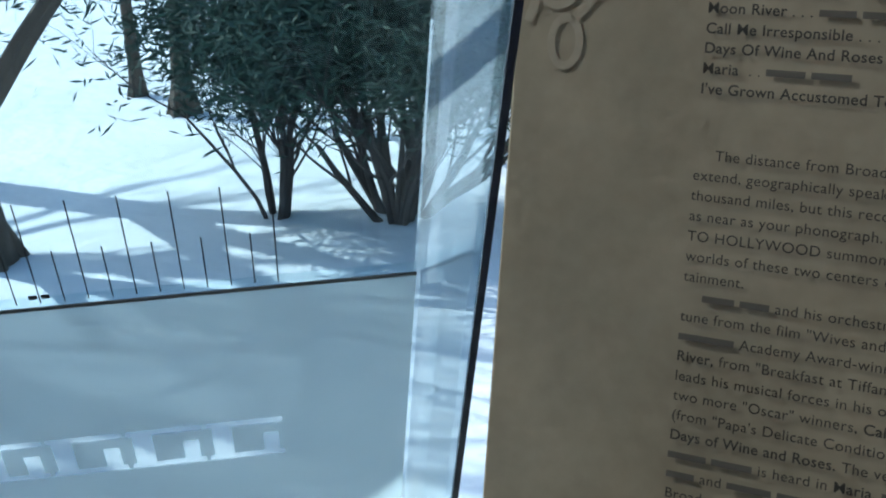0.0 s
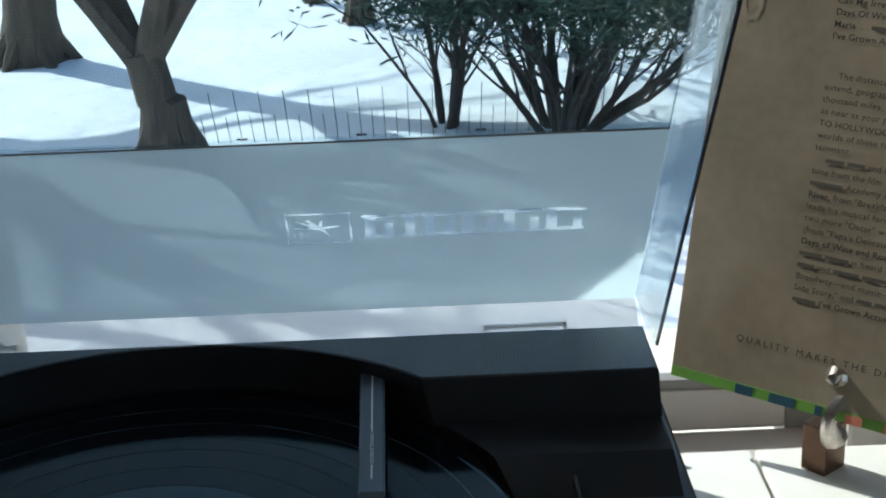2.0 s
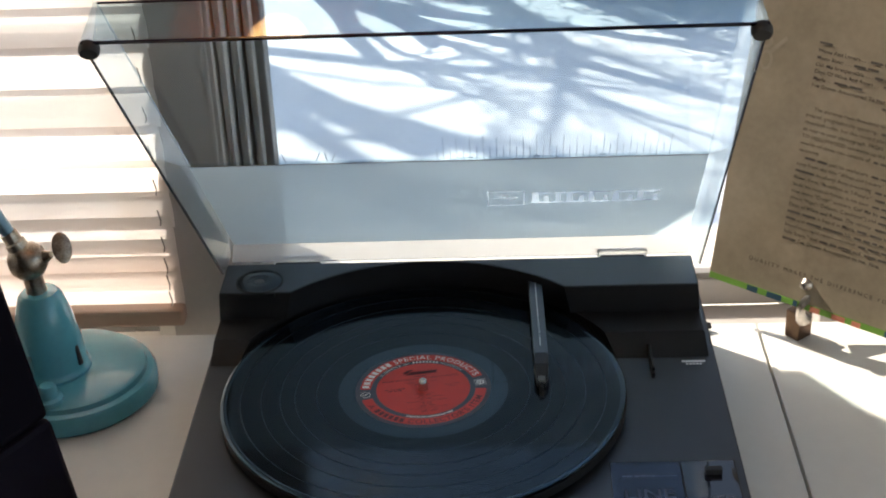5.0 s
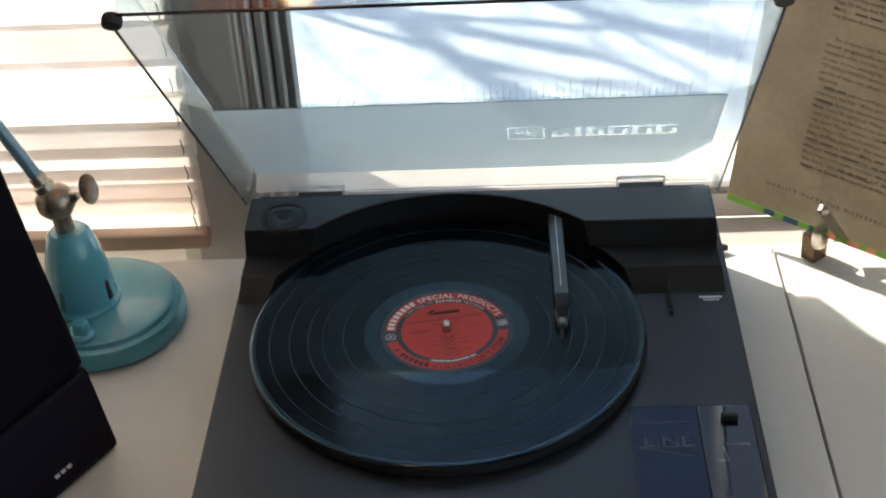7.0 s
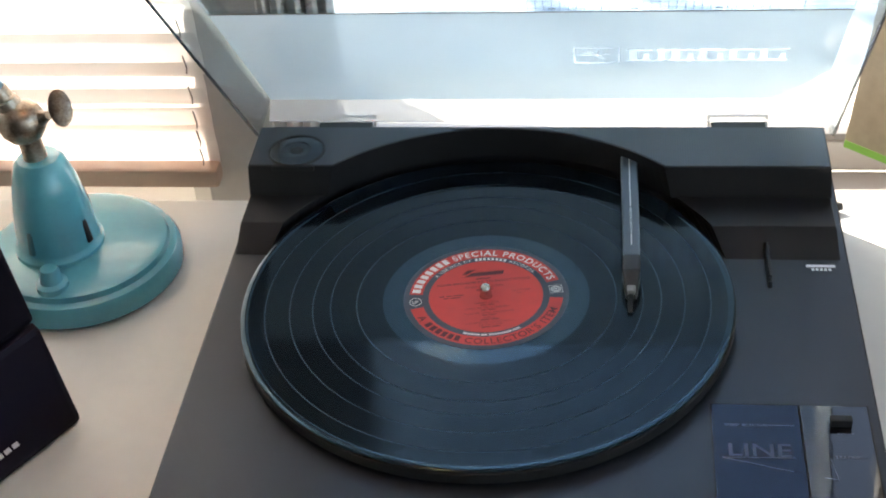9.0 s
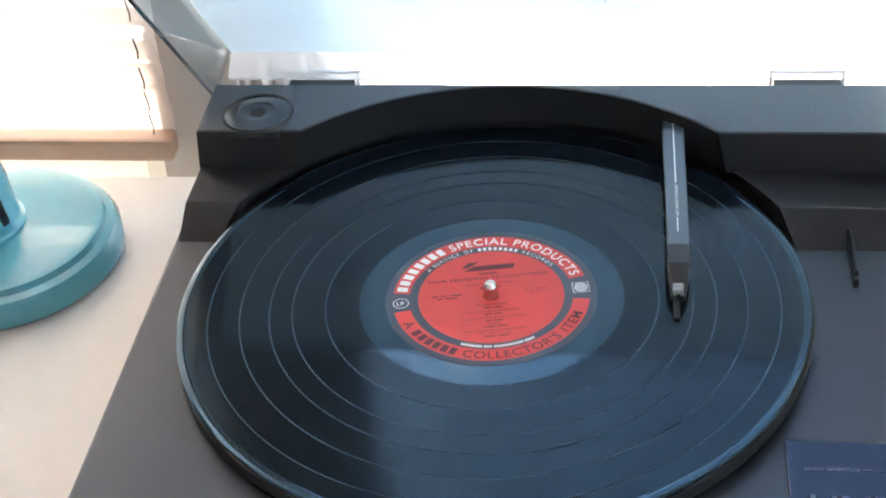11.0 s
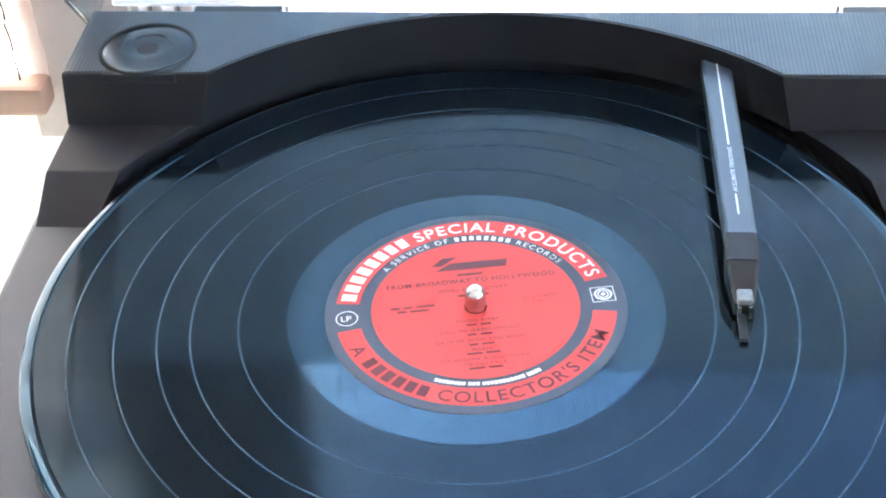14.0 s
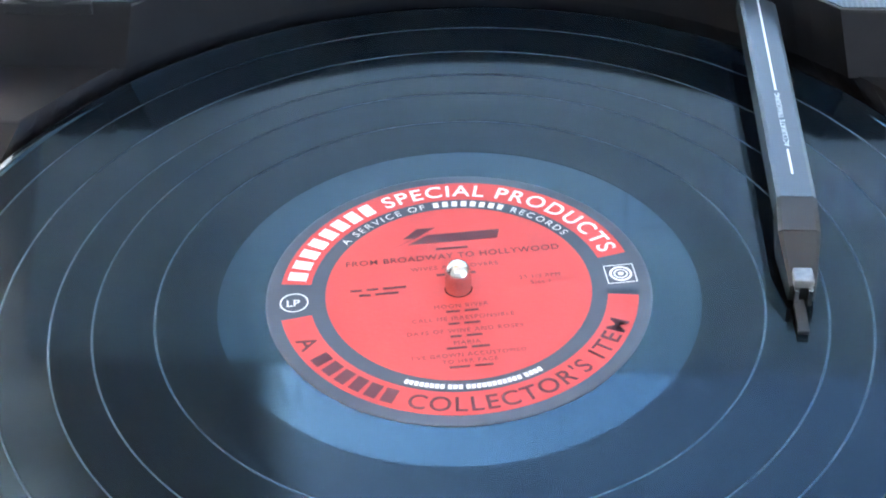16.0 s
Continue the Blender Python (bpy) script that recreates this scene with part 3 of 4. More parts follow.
def build_player():
    p = player
    b = prism([(XL + 0.004, -0.193), (XR - 0.004, -0.193), (XR - 0.004, 0.184), (XL + 0.004, 0.184)], [(XL, -0.195), (XR, -0.195), (XR, 0.186), (XL, 0.186)], T + 0.012, DECK, 0.0015)
    part("deck", local(p, b), M_DECK, p, "flat grey plastic deck")
    for x in (XL + 0.03, XR - 0.03):
        for y in (-0.16, 0.15):
            part("foot", local(p, lathe([(0, 0), (0.014, 0), (0.016, 0.004), (0.016, 0.0125), (0, 0.0125)], 24, m=pose(x, y, T))), M_BLACK, p)
    # low step round the platter, then the raised rear housing over it
    b = prism(arc_outline(-0.1702, 0.2195, 0.1572, 0.0530, 0.1580), arc_outline(-0.1686, 0.2178, 0.1568, 0.0728, 0.1580), DECK - 0.001, 0.1078, 0.0008)
    part("front_step", local(p, b), M_PLASTIC, p, "sloped black step round the platter")
    b = prism(arc_outline(-0.1690, 0.2182, 0.1572, 0.1048, 0.1555), arc_outline(-0.1679, 0.2166, 0.1562, 0.1073, 0.1535, -0.1683, 0.2168), 0.1073, TOPZ, 0.0010)
    part("rear_housing", local(p, b), M_HUMP, p, "black rear housing with round bay")
    o2 = arc_outline(-0.1667, 0.2154, 0.1552, 0.1083, 0.1547, -0.1671, 0.2156)
    part("ribbed_top", local(p, prism(o2, o2, TOPZ - 0.0005, TOPZ + 0.0003)), M_RIB, p, "finely ribbed top plate")
    part("rear_shelf", local(p, box(-0.168, 0.218, 0.1574, 0.190, DECK - 0.001, 0.1098, 0.002)), M_PLASTIC, p)
    # low wedge at the back corner, close over the table
    part("rear_wedge", local(p, prism([(0.2200, 0.184), (0.2425, 0.192), (0.2200, 0.206)], [(0.2200, 0.184), (0.2415, 0.192), (0.2200, 0.205)], T + 0.002, T + 0.008, 0.0008)), M_BLACK, p)
    # adaptor dish
    ad = part("single_adaptor", (lathe([(0.0040, 0.0001), (0.0046, 0.0004), (0.0095, 0.0006), (0.0099, 0.0012), (0.0178, 0.0006), (0.0184, 0.0002)], 48)), M_DISH, p, "dark metal adaptor dish", True)
    ad.location = p.matrix_world.inverted() @ Vector((-0.1373, 0.1248, TOPZ + 0.0006))
    # flat black disc: the darkness inside the hole is put into its colour
    part("adaptor_hole", local(p, lathe([(0, 0.0), (0.0043, 0.0)], 24, m=pose(-0.1373, 0.1248, TOPZ + 0.0011))), M_BLACK, p)
    part("adaptor_ring", local(p, lathe([(0.0181, 0.0004), (0.0183, 0.0011), (0.0192, 0.0011), (0.0196, 0.0)], 48, m=pose(-0.1373, 0.1248, TOPZ + 0.0004))), M_BLACK, p)
    part("finger_notch", local(p, box(-0.1515, -0.1225, 0.1058, 0.1088, 0.1262, 0.1306, 0.001)), M_BLACK, p)
    # platter with rubber rim
    b = lathe([(0, 0.0), (0.146, 0.0), (0.1505, 0.0012), (0.1512, 0.0040), (0.1512, 0.0086), (0.1500, 0.0091), (0, 0.0091)], 128, m=pose(0, 0, 0.0954))
    part("platter", local(p, b), M_BLACK, p, "black platter with rubber rim", True)
    b = lathe([(0, 0.1152), (0.0012, 0.1151), (0.0026, 0.1141), (0.0034, 0.1125), (0.0035, 0.1110), (0.0035, 0.1046), (0, 0.1046)], 32)
    part("spindle", local(p, b), M_STEEL, p, "short polished steel spindle", True)
    # control panel
    glossy = mat("glossy_black_panel", (0.006, 0.006, 0.010), 0.05, spec=0.4, bump=0.03, bscale=14)
    glossy.node_tree.nodes["Principled BSDF"].inputs["Specular Tint"].default_value = (0.55, 0.7, 1.0, 1)
    wavy = mat("wavy_black_panel", (0.006, 0.006, 0.009), 0.05, spec=0.5, bump=0.14, bscale=9, stretch=(3.0, 1, 1))
    cp = part("control_panel", local(p, box(0.1325, 0.1810, -0.1925, -0.0819, DECK - 0.001, DECK + 0.0009, 0.0006)), glossy, p, "glossy black control panel")
    pc = part("panel_cover", local(p, box(0.1816, 0.2188, -0.1925, -0.0817, DECK - 0.001, DECK + 0.0009, 0.0006)), wavy, p, "glossy black hinged panel cover")
    part("panel_seam", local(p, box(0.1316, 0.2197, -0.1930, -0.0808, DECK - 0.001, DECK + 0.0002)), M_BLACK, p)
    part("slider", local(p, box(0.1968, 0.2085, -0.0995, -0.0945, DECK + 0.001, DECK + 0.0058, 0.0008)), M_BLACK, pc, "small black slider knob")
    faint = mat("faint_panel_print", (0.16, 0.17, 0.22), 0.5)

    def panel_word(text, x, y, length, size, under, ink=faint, bold=False):
        k = bmesh.new()
        write(k, text, (x, y, DECK + 0.0012), size, bold, squeeze=length / width(text, size, 0, bold))
        part("panel_print", local(p, k), ink, under)

    panel_word("TRACKING", 0.1969, -0.1240, 0.0165, 0.0030, pc)
    panel_word("SPEED SELECTOR", 0.1394, -0.1000, 0.0233, 0.0026, cp)
    panel_word("LINE", 0.1395, -0.1235, 0.0350, 0.0140, cp, mat("dim_blue_print", (0.030, 0.036, 0.075), 0.35), True)
    for x0, y0, x1, y1, under in ((0.1368, -0.1246, 0.1760, -0.1242, cp), (0.1368, -0.1248, 0.1740, -0.1345, cp), (0.163, -0.0990, 0.1775, -0.0990, cp), (0.1945, -0.1245, 0.1970, -0.1400, pc), (0.1970, -0.1400, 0.1900, -0.1385, pc), (0.200, -0.1045, 0.2085, -0.1045, pc)):
        d = Vector((y0 - y1, x1 - x0, 0)).normalized() * 0.00018
        k = bmesh.new()
        k.faces.new([k.verts.new(v) for v in (Vector((x0, y0, DECK + 0.0012)) - d, Vector((x1, y1, DECK + 0.0012)) - d, Vector((x1, y1, DECK + 0.0012)) + d, Vector((x0, y0, DECK + 0.0012)) + d)])
        part("panel_line", local(p, k), faint, under)
    # badge and model plate bars
    b = bmesh.new()
    bar(b, 0.1975, 0.2155, 0.0462, 0.0490, DECK + 0.0004)
    for k in range(5):
        bar(b, 0.2005 + k * 0.0026, 0.2023 + k * 0.0026, 0.0428, 0.0452, DECK + 0.0004)
    part("badge", local(p, b), M_SILVER, p, "silver maker's badge")
    # cue lever in its slot
    b = prism([(0.1726, 0.0290), (0.1749, 0.0290), (0.1749, 0.0640), (0.1726, 0.0640)], [(0.1729, 0.0270), (0.1746, 0.0270), (0.1746, 0.0615), (0.1729, 0.0615)], DECK - 0.001, DECK + 0.0085, 0.0005)
    part("cue_lever", local(p, b), M_PLASTIC, p, "slim black cue lever")
    b = box(0.1724, 0.1751, 0.0245, 0.0365, DECK, DECK + 0.0050, 0.0008)
    part("lever_grip", local(p, b), M_BLACK, p)
    # tonearm: slim grey bar out of the bay, dark joint, headshell, cartridge
    def bar_body(y0, y1, z0, z1, w0, w1, h0, h1, xc0, xc1):
        v = bmesh.new()
        vs = []
        for y, z, w, h, xc in ((y0, z0, w0, h0, xc0), (y1, z1, w1, h1, xc1)):
            vs.append([v.verts.new(q) for q in ((xc - w, y, z - h), (xc + w, y, z - h), (xc + w, y, z), (xc + w * 0.8, y, z + 0.0006), (xc - w * 0.8, y, z + 0.0006), (xc - w, y, z))])
        for k in range(6):
            v.faces.new((vs[0][k], vs[0][(k + 1) % 6], vs[1][(k + 1) % 6], vs[1][k]))
        v.faces.new(vs[0][::-1])
        v.faces.new(vs[1])
        return v
    arm = part("tonearm", local(p, bar_body(0.1480, 0.0235, 0.1230, 0.1205, 0.0056, 0.0052, 0.007, 0.007, 0.0868, 0.0886)), M_ARM, p, "straight grey tonearm bar")
    o = p.matrix_world.inverted()
    def sub(name, b, m, label=""):
        bmesh.ops.transform(b, matrix=o, verts=b.verts[:])
        return part(name, b, m, arm, label)
    sub("arm_joint", bar_body(0.0233, 0.0120, 0.1205, 0.1180, 0.0053, 0.0055, 0.0075, 0.0080, 0.0886, 0.0884), M_HEAD, "black joint block")
    sub("headshell", bar_body(0.0118, -0.0030, 0.1178, 0.1118, 0.0055, 0.0034, 0.0080, 0.0045, 0.0884, 0.0884), M_HEAD, "tapered black headshell")
    sub("cartridge_lens", box(0.0858, 0.0910, -0.0040, 0.0018, 0.1120, 0.1146, 0.0008), M_TIP, "bright cartridge tip")
    sub("cartridge_pin", box(0.0860, 0.0873, -0.0050, -0.0028, 0.1072, 0.1122, 0.0002), M_STEEL)
    sub("cartridge_pin", box(0.0895, 0.0908, -0.0050, -0.0028, 0.1072, 0.1122, 0.0002), M_STEEL)
    sub("stylus_guard", box(0.0862, 0.0892, -0.0155, -0.0030, 0.1066, 0.1078, 0.0003), M_BLACK)
    b = bmesh.new()
    def along(y):
        k = (0.1480 - y) / 0.1245
        return Vector((0.0868 + 0.0018 * k, y, 0.1230 - 0.0025 * k + 0.0008))
    for y0, y1 in ((0.132, 0.0735), (0.0445, 0.0330)):
        q0, q1 = along(y0), along(y1)
        w = Vector((0.00032, 0, 0))
        b.faces.new([b.verts.new(q) for q in (q0 - w, q1 - w, q1 + w, q0 + w)])
    tx = bmesh.new()
    end = write(tx, "ACCURATE TRACKING", (0, 0, 0), 0.0021)
    y_dir = (along(0.05) - along(0.07)).normalized() * -1
    m = Matrix((( *y_dir, 0), (*(-Vector((1, 0, 0))), 0), (*y_dir.cross(Vector((-1, 0, 0))), 0), (0, 0, 0, 1))).transposed()
    m.translation = along(0.0455) + Vector((0.0008, 0, 0.0001))
    bmesh.ops.scale(tx, vec=(0.0265 / end, 1, 1), verts=tx.verts[:])
    bmesh.ops.transform(tx, matrix=m, verts=tx.verts[:])
    sub("arm_print", join(b, tx), M_WHITE, "fine white line and words")
    # hinges
    for x0, x1 in ((-0.1353, -0.0927), (0.1418, 0.1835)):
        h = part("hinge", local(p, box(x0 + 0.002, x1 - 0.002, 0.1576, 0.188, 0.1090, 0.1150, 0.0012)), M_BLACK, p, "black cover hinge block")
        b = None
        for q in ((x0, x0 + 0.0018, 0.1893, 0.1916, 0.1040, 0.1187), (x1 - 0.0018, x1, 0.1893, 0.1916, 0.1040, 0.1187), (x0, x1, 0.1893, 0.1916, 0.1172, 0.1187)):
            b = box(*q, bm=b)
        bmesh.ops.transform(b, matrix=o, verts=b.verts[:])
        part("hinge_clip", b, M_SILVER, h, "wire hinge clip")


def build_cover():
    """Clear cover standing open: s runs up the panel, n points out of it to the room."""
    p = player
    lip = Vector((0, 0.1974, 0.1275))
    u, n = Vector((0, -0.593, 0.805)), Vector((0, -0.805, -0.593))
    END, HGT, TH, DRAFT = 0.3540, 0.027, 0.0028, 0.0055
    x0, x1 = -0.1695, 0.2190

    def xl(s):
        return x0 - 0.027 * s / END

    def xr(s):
        return x1 + 0.005 * s / END

    def at(x, s, d):
        return Vector((x, 0, 0)) + lip + u * s + n * d

    def slab(c8):
        b = bmesh.new()
        v = [b.verts.new(q) for q in c8]
        for k in ((0, 1, 2, 3), (7, 6, 5, 4), (0, 4, 5, 1), (1, 5, 6, 2), (2, 6, 7, 3), (3, 7, 4, 0)):
            b.faces.new([v[i] for i in k])
        return local(p, b)

    def sheet(s0, s1, d0, d1):
        return slab([at(xl(s0), s0, d0), at(xr(s0), s0, d0), at(xr(s1), s1, d0), at(xl(s1), s1, d0), at(xl(s0), s0, d1), at(xr(s0), s0, d1), at(xr(s1), s1, d1), at(xl(s1), s1, d1)])

    BAND = 0.140
    cv = part("dust_cover", sheet(BAND, END, 0, -TH), M_LID, p, "clear plastic cover panel standing open")
    part("back_wall", sheet(-TH, 0.0, 0.0165, -TH), M_BACK, cv)
    part("front_wall", sheet(END, END + TH, HGT, -TH), M_LID, cv)
    for fx, w in ((xl, -TH), (xr, TH)):
        g = math.copysign(DRAFT, w)
        b = slab([at(fx(0.0), 0.0, -TH), at(fx(0.0) + w, 0.0, -TH), at(fx(END) + w, END + TH, -TH), at(fx(END), END + TH, -TH),
                  at(fx(0.0) + g, 0.0, HGT), at(fx(0.0) + w + g, 0.0, HGT), at(fx(END) + w + g, END + TH, HGT), at(fx(END) + g, END + TH, HGT)])
        part("side_wall", b, M_SIDE, cv)
        b = slab([at(fx(0.0) + g + w * 0.55, 0.0, HGT), at(fx(0.0) + g + w * 1.1, 0.0, HGT), at(fx(END) + g + w * 1.1, END + TH, HGT), at(fx(END) + g + w * 0.55, END + TH, HGT),
                  at(fx(0.0) + g + w * 0.55, 0.0, HGT + 0.0012), at(fx(0.0) + g + w * 1.1, 0.0, HGT + 0.0012), at(fx(END) + g + w * 1.1, END + TH, HGT + 0.0012), at(fx(END) + g + w * 0.55, END + TH, HGT + 0.0012)])
        part("edge_strip", b, M_RIM, cv, "dark cut edge of the cover")
        c = at(fx(END) + g - w * 0.5, END - 0.004, HGT + 0.002)
        b = lathe([(0, -0.004), (0.006, -0.004), (0.007, -0.002), (0.007, 0.002), (0.006, 0.004), (0, 0.004)], 20, m=Matrix.Translation(c) @ n.to_track_quat("Z", "Y").to_matrix().to_4x4())
        part("rubber_foot", local(p, b), M_BLACK, cv, "black rubber bumper", True)
    part("edge_strip", sheet(END, END + TH, HGT, HGT + 0.0012), M_RIM, cv)
    part("edge_strip", sheet(END + TH - 0.0006, END + TH + 0.0006, -TH, -TH + 0.0012), M_RIM, cv)
    # print on the panel: x across, s up, just proud of the inner face
    base = Matrix(((1, 0, 0, 0), (0, u.y, n.y, lip.y), (0, u.z, n.z, lip.z), (0, 0, 0, 1)))

    def printed(name, b, m, label=""):
        bmesh.ops.transform(b, matrix=player.matrix_world.inverted() @ base, verts=b.verts[:])
        return part(name, b, m, cv, label)

    z = 0.0004
    # the band leaves clear gaps: a framed spray of strokes, then a row of letter-wide slab marks
    holes = []
    a0, a1, s0, s1, w = 0.0500, 0.0803, 0.0618, 0.0864, 0.0012
    holes += [(a0, a1, s0, s0 + w), (a0, a1, s1 - w, s1), (a0, a0 + w, s0 + w, s1 - w), (a1 - w, a1, s0 + w, s1 - w)]
    for dx, dy in ((-0.0095, 0.0060), (-0.0105, 0.0010), (-0.0050, 0.0066), (0.0010, 0.0060), (0.0085, 0.0015), (0.0045, -0.0055)):
        for k in range(8):
            c, r = (0.0655 + dx * k / 7, 0.0740 + dy * k / 7), 0.0009 - 0.00006 * k
            holes.append((c[0] - r, c[0] + r, c[1] - r, c[1] + r))
    letters = []
    for x, wd in ((0.0853, 0.0155), (0.1034, 0.0080), (0.1130, 0.0163), (0.1303, 0.0185), (0.1499, 0.0186), (0.1696, 0.0190)):
        lo, hi, q = 0.0648, 0.0834, 0.0026
        holes += [(x, x + wd, lo, lo + q), (x, x + wd, hi - q, hi)]
        if wd > 0.01:
            holes += [(x + 0.0012, x + 0.0062, lo + q, hi - q), (x + wd - 0.0052, x + wd - 0.0012, lo + q, hi - q - 0.0045)]
        else:
            holes.append((x + 0.0018, x + wd - 0.0018, lo + q, hi - q))
        letters.append(holes[-4 if wd > 0.01 else -3:])
    xs = sorted({round(v, 6) for h in holes for v in h[:2]})
    ss = sorted({round(v, 6) for h in holes for v in h[2:]})
    b, field = bmesh.new(), bmesh.new()
    at_grid = {}

    def corner(i, j, into):
        if (i, j, into) not in at_grid:
            sv = 0.0 if j < 0 else BAND if j >= len(ss) else ss[j]
            xv = xl(sv) if i < 0 else xr(sv) if i >= len(xs) else xs[i]
            at_grid[(i, j, into)] = into.verts.new((xv, sv, 0.0))
        return at_grid[(i, j, into)]
    for i in range(-1, len(xs)):
        for j in range(-1, len(ss)):
            into = b
            if 0 <= i < len(xs) - 1 and 0 <= j < len(ss) - 1:
                mx, ms = (xs[i] + xs[i + 1]) / 2, (ss[j] + ss[j + 1]) / 2
                if any(h[0] < mx < h[1] and h[2] < ms < h[3] for h in holes):
                    continue
                if a0 < mx < a1 and s0 < ms < s1:
                    into = field
            into.faces.new((corner(i, j, into), corner(i + 1, j, into), corner(i + 1, j + 1, into), corner(i, j + 1, into)))
    for name, group in (("emblem", holes[:52]), *(("letter_slab", g) for g in letters)):
        mk = bmesh.new()
        for h in group:
            bar(mk, *h, -0.0001)
        printed(name, mk, M_FOIL)
    printed("emblem_field", field, M_BAND)
    printed("tinted_band", b, M_BAND, "grey frosted band with clear maker's marks")
    part("band_sheet", sheet(0.0, BAND, -0.0002, -TH), M_LID, cv)
    def stroke(q0, q1, s0, s1, shift=0.0):
        k = bmesh.new()
        k.faces.new([k.verts.new(v) for v in ((q0, s0, z), (q1, s0, z), (q1 + shift, s1, z), (q0 + shift, s1, z))])
        printed("scale_stroke", k, M_INK)
    for k in range(36):
        c = 0.1905 - k * 0.00507
        stroke(c - 0.00015, c + 0.00015, BAND + 0.002, BAND + 0.002 + (0.0340 if k % 2 == 0 else 0.0180))
    for c in (0.1398, 0.0891, 0.0384):
        stroke(c - 0.0022, c - 0.0004, BAND + 0.0035, BAND + 0.0050)
        stroke(c + 0.0004, c + 0.0022, BAND + 0.0035, BAND + 0.0050)
    stroke(-0.0560, 0.0060, BAND + 0.0016, BAND + 0.0021)
    for c, lean in ((-0.1251, -0.0040), (-0.1200, 0.0103), (-0.1042, -0.0016), (-0.0810, 0.0046), (-0.0720, -0.0005), (-0.0686, 0.0046)):
        stroke(c - 0.0003, c + 0.0003, BAND + 0.004, BAND + 0.0172, lean)
    part("band_edge", sheet(BAND - 0.0006, BAND + 0.0004, 0.0006, 0.0002), M_SASH, cv)


def build_record():
    t = thing("vinyl_record", (0, 0, 0.1046), "black twelve-inch vinyl record with red paper label", "record")
    t.rotation_euler = (0, 0, radians(10))
    H = REC - 0.1046
    gaps = (0.0795, 0.0955, 0.1065, 0.1207, 0.1360)
    part("disc", lathe([(0.0037, 0), (0.149, 0), (0.1505, 0.0005), (0.1508, 0.0009), (0.1500, H), (0.1465, H), (0.1460, H - 0.0002), (0.0630, H - 0.0002), (0.0500, H - 0.0002), (0.0037, H - 0.0002)], 160), M_SMOOTH, t, "black vinyl disc", True)
    for r0, r1 in zip([0.0634] + [g + 0.00045 for g in gaps], [g - 0.00045 for g in gaps] + [0.1463]):
        if r1 > r0:
            part("groove_band", lathe([(r0, H - 0.00012), (r1, H - 0.00012)], 160), M_VINYL, t)
    for g in gaps:
        part("track_gap", lathe([(g - 0.00024, H - 0.00011), (g, H - 0.00005), (g + 0.00024, H - 0.00011)], 160), M_LAND, t, smooth=True)
    z = H + 0.0001
    lab = part("label_paper", lathe([(0.0036, z), (0.0490, z), (0.0495, z - 0.0002)], 96), M_SLATE, t, "slate blue printed label rim")
    lab.scale = (1.025, 1.025, 1)

    def ring(r0, r1, a0, a1, zz):
        b = bmesh.new()
        k = 60
        lo = [b.verts.new((r0 * math.cos(radians(a0 + (a1 - a0) * i / k)), r0 * math.sin(radians(a0 + (a1 - a0) * i / k)), zz)) for i in range(k + 1)]
        hi = [b.verts.new((r1 * math.cos(radians(a0 + (a1 - a0) * i / k)), r1 * math.sin(radians(a0 + (a1 - a0) * i / k)), zz)) for i in range(k + 1)]
        for i in range(k):
            b.faces.new((lo[i], hi[i], hi[i + 1], lo[i + 1]))
        return b
    z1 = z + 0.00012
    part("label_arc", ring(0.0382, 0.0460, 11, 170, z1), M_RED, lab, "red label arc with white words")
    part("label_arc", ring(0.0382, 0.0460, 188, 349, z1), M_RED, lab, "red label arc with dark words")
    part("label_centre", lathe([(0.0036, z1), (0.0342, z1)], 96), M_RED, lab, "red label centre")
    z2 = z1 + 0.00012
    b = bmesh.new()
    blk = []
    round_text(b, "######## SPECIAL PRODUCTS", 0.0397, 91, 0.0071, z2, bold=True, space=0.00035, blocks=blk)
    part("label_title", b, M_WHITE, lab, "bold white label lettering")
    for q in blk:
        part("label_block", q, M_WHITE, lab)
    blk.clear()
    b = bmesh.new()
    round_text(b, "A SERVICE OF ######## RECORDS", 0.0350, 86, 0.0033, z2, space=0.00055, blocks=blk)
    tagged(part("label_subtitle", b, M_WHITE, lab), kind="stuff")
    for q in blk:
        part("label_block", q, M_WHITE, lab)
    blk.clear()
    b = bmesh.new()
    round_text(b, "######## ### ########### ####", 0.0373, 270, 0.0022, z2, inward=True)
    part("label_small_print", b, M_WHITE, lab)
    b = bmesh.new()
    for k in range(40):
        a, c = 2 * math.pi * k / 40, 2 * math.pi * (k + 1) / 40
        b.faces.new([b.verts.new((-0.0422 + r * math.cos(q), r * math.sin(q), z2)) for r, q in ((0.0033, a), (0.0037, a), (0.0037, c), (0.0033, c))])
    write(b, "LP", (-0.0443, -0.0014, z2), 0.0036, True)
    part("label_roundel", b, M_WHITE, lab, "white letters in a ring")
    b = bmesh.new()
    for q in ((0.0382, 0.0460, -0.0037, -0.0034), (0.0382, 0.0460, 0.0034, 0.0037), (0.0382, 0.0385, -0.0037, 0.0037), (0.0457, 0.0460, -0.0037, 0.0037)):
        bar(b, *q, z2)
    for r0, r1 in ((0.0, 0.0008), (0.0014, 0.0019), (0.0023, 0.0030)):
        for k in range(24):
            a, c = 2 * math.pi * k / 24, 2 * math.pi * (k + 1) / 24
            vs = [(0.0422 + r * math.cos(q), r * math.sin(q), z2) for r, q in (((r0, a),) if r0 == 0 else ((r0, a), (r0, c)))] + [(0.0422 + r1 * math.cos(c), r1 * math.sin(c), z2), (0.0422 + r1 * math.cos(a), r1 * math.sin(a), z2)]
            b.faces.new([b.verts.new(v) for v in vs])
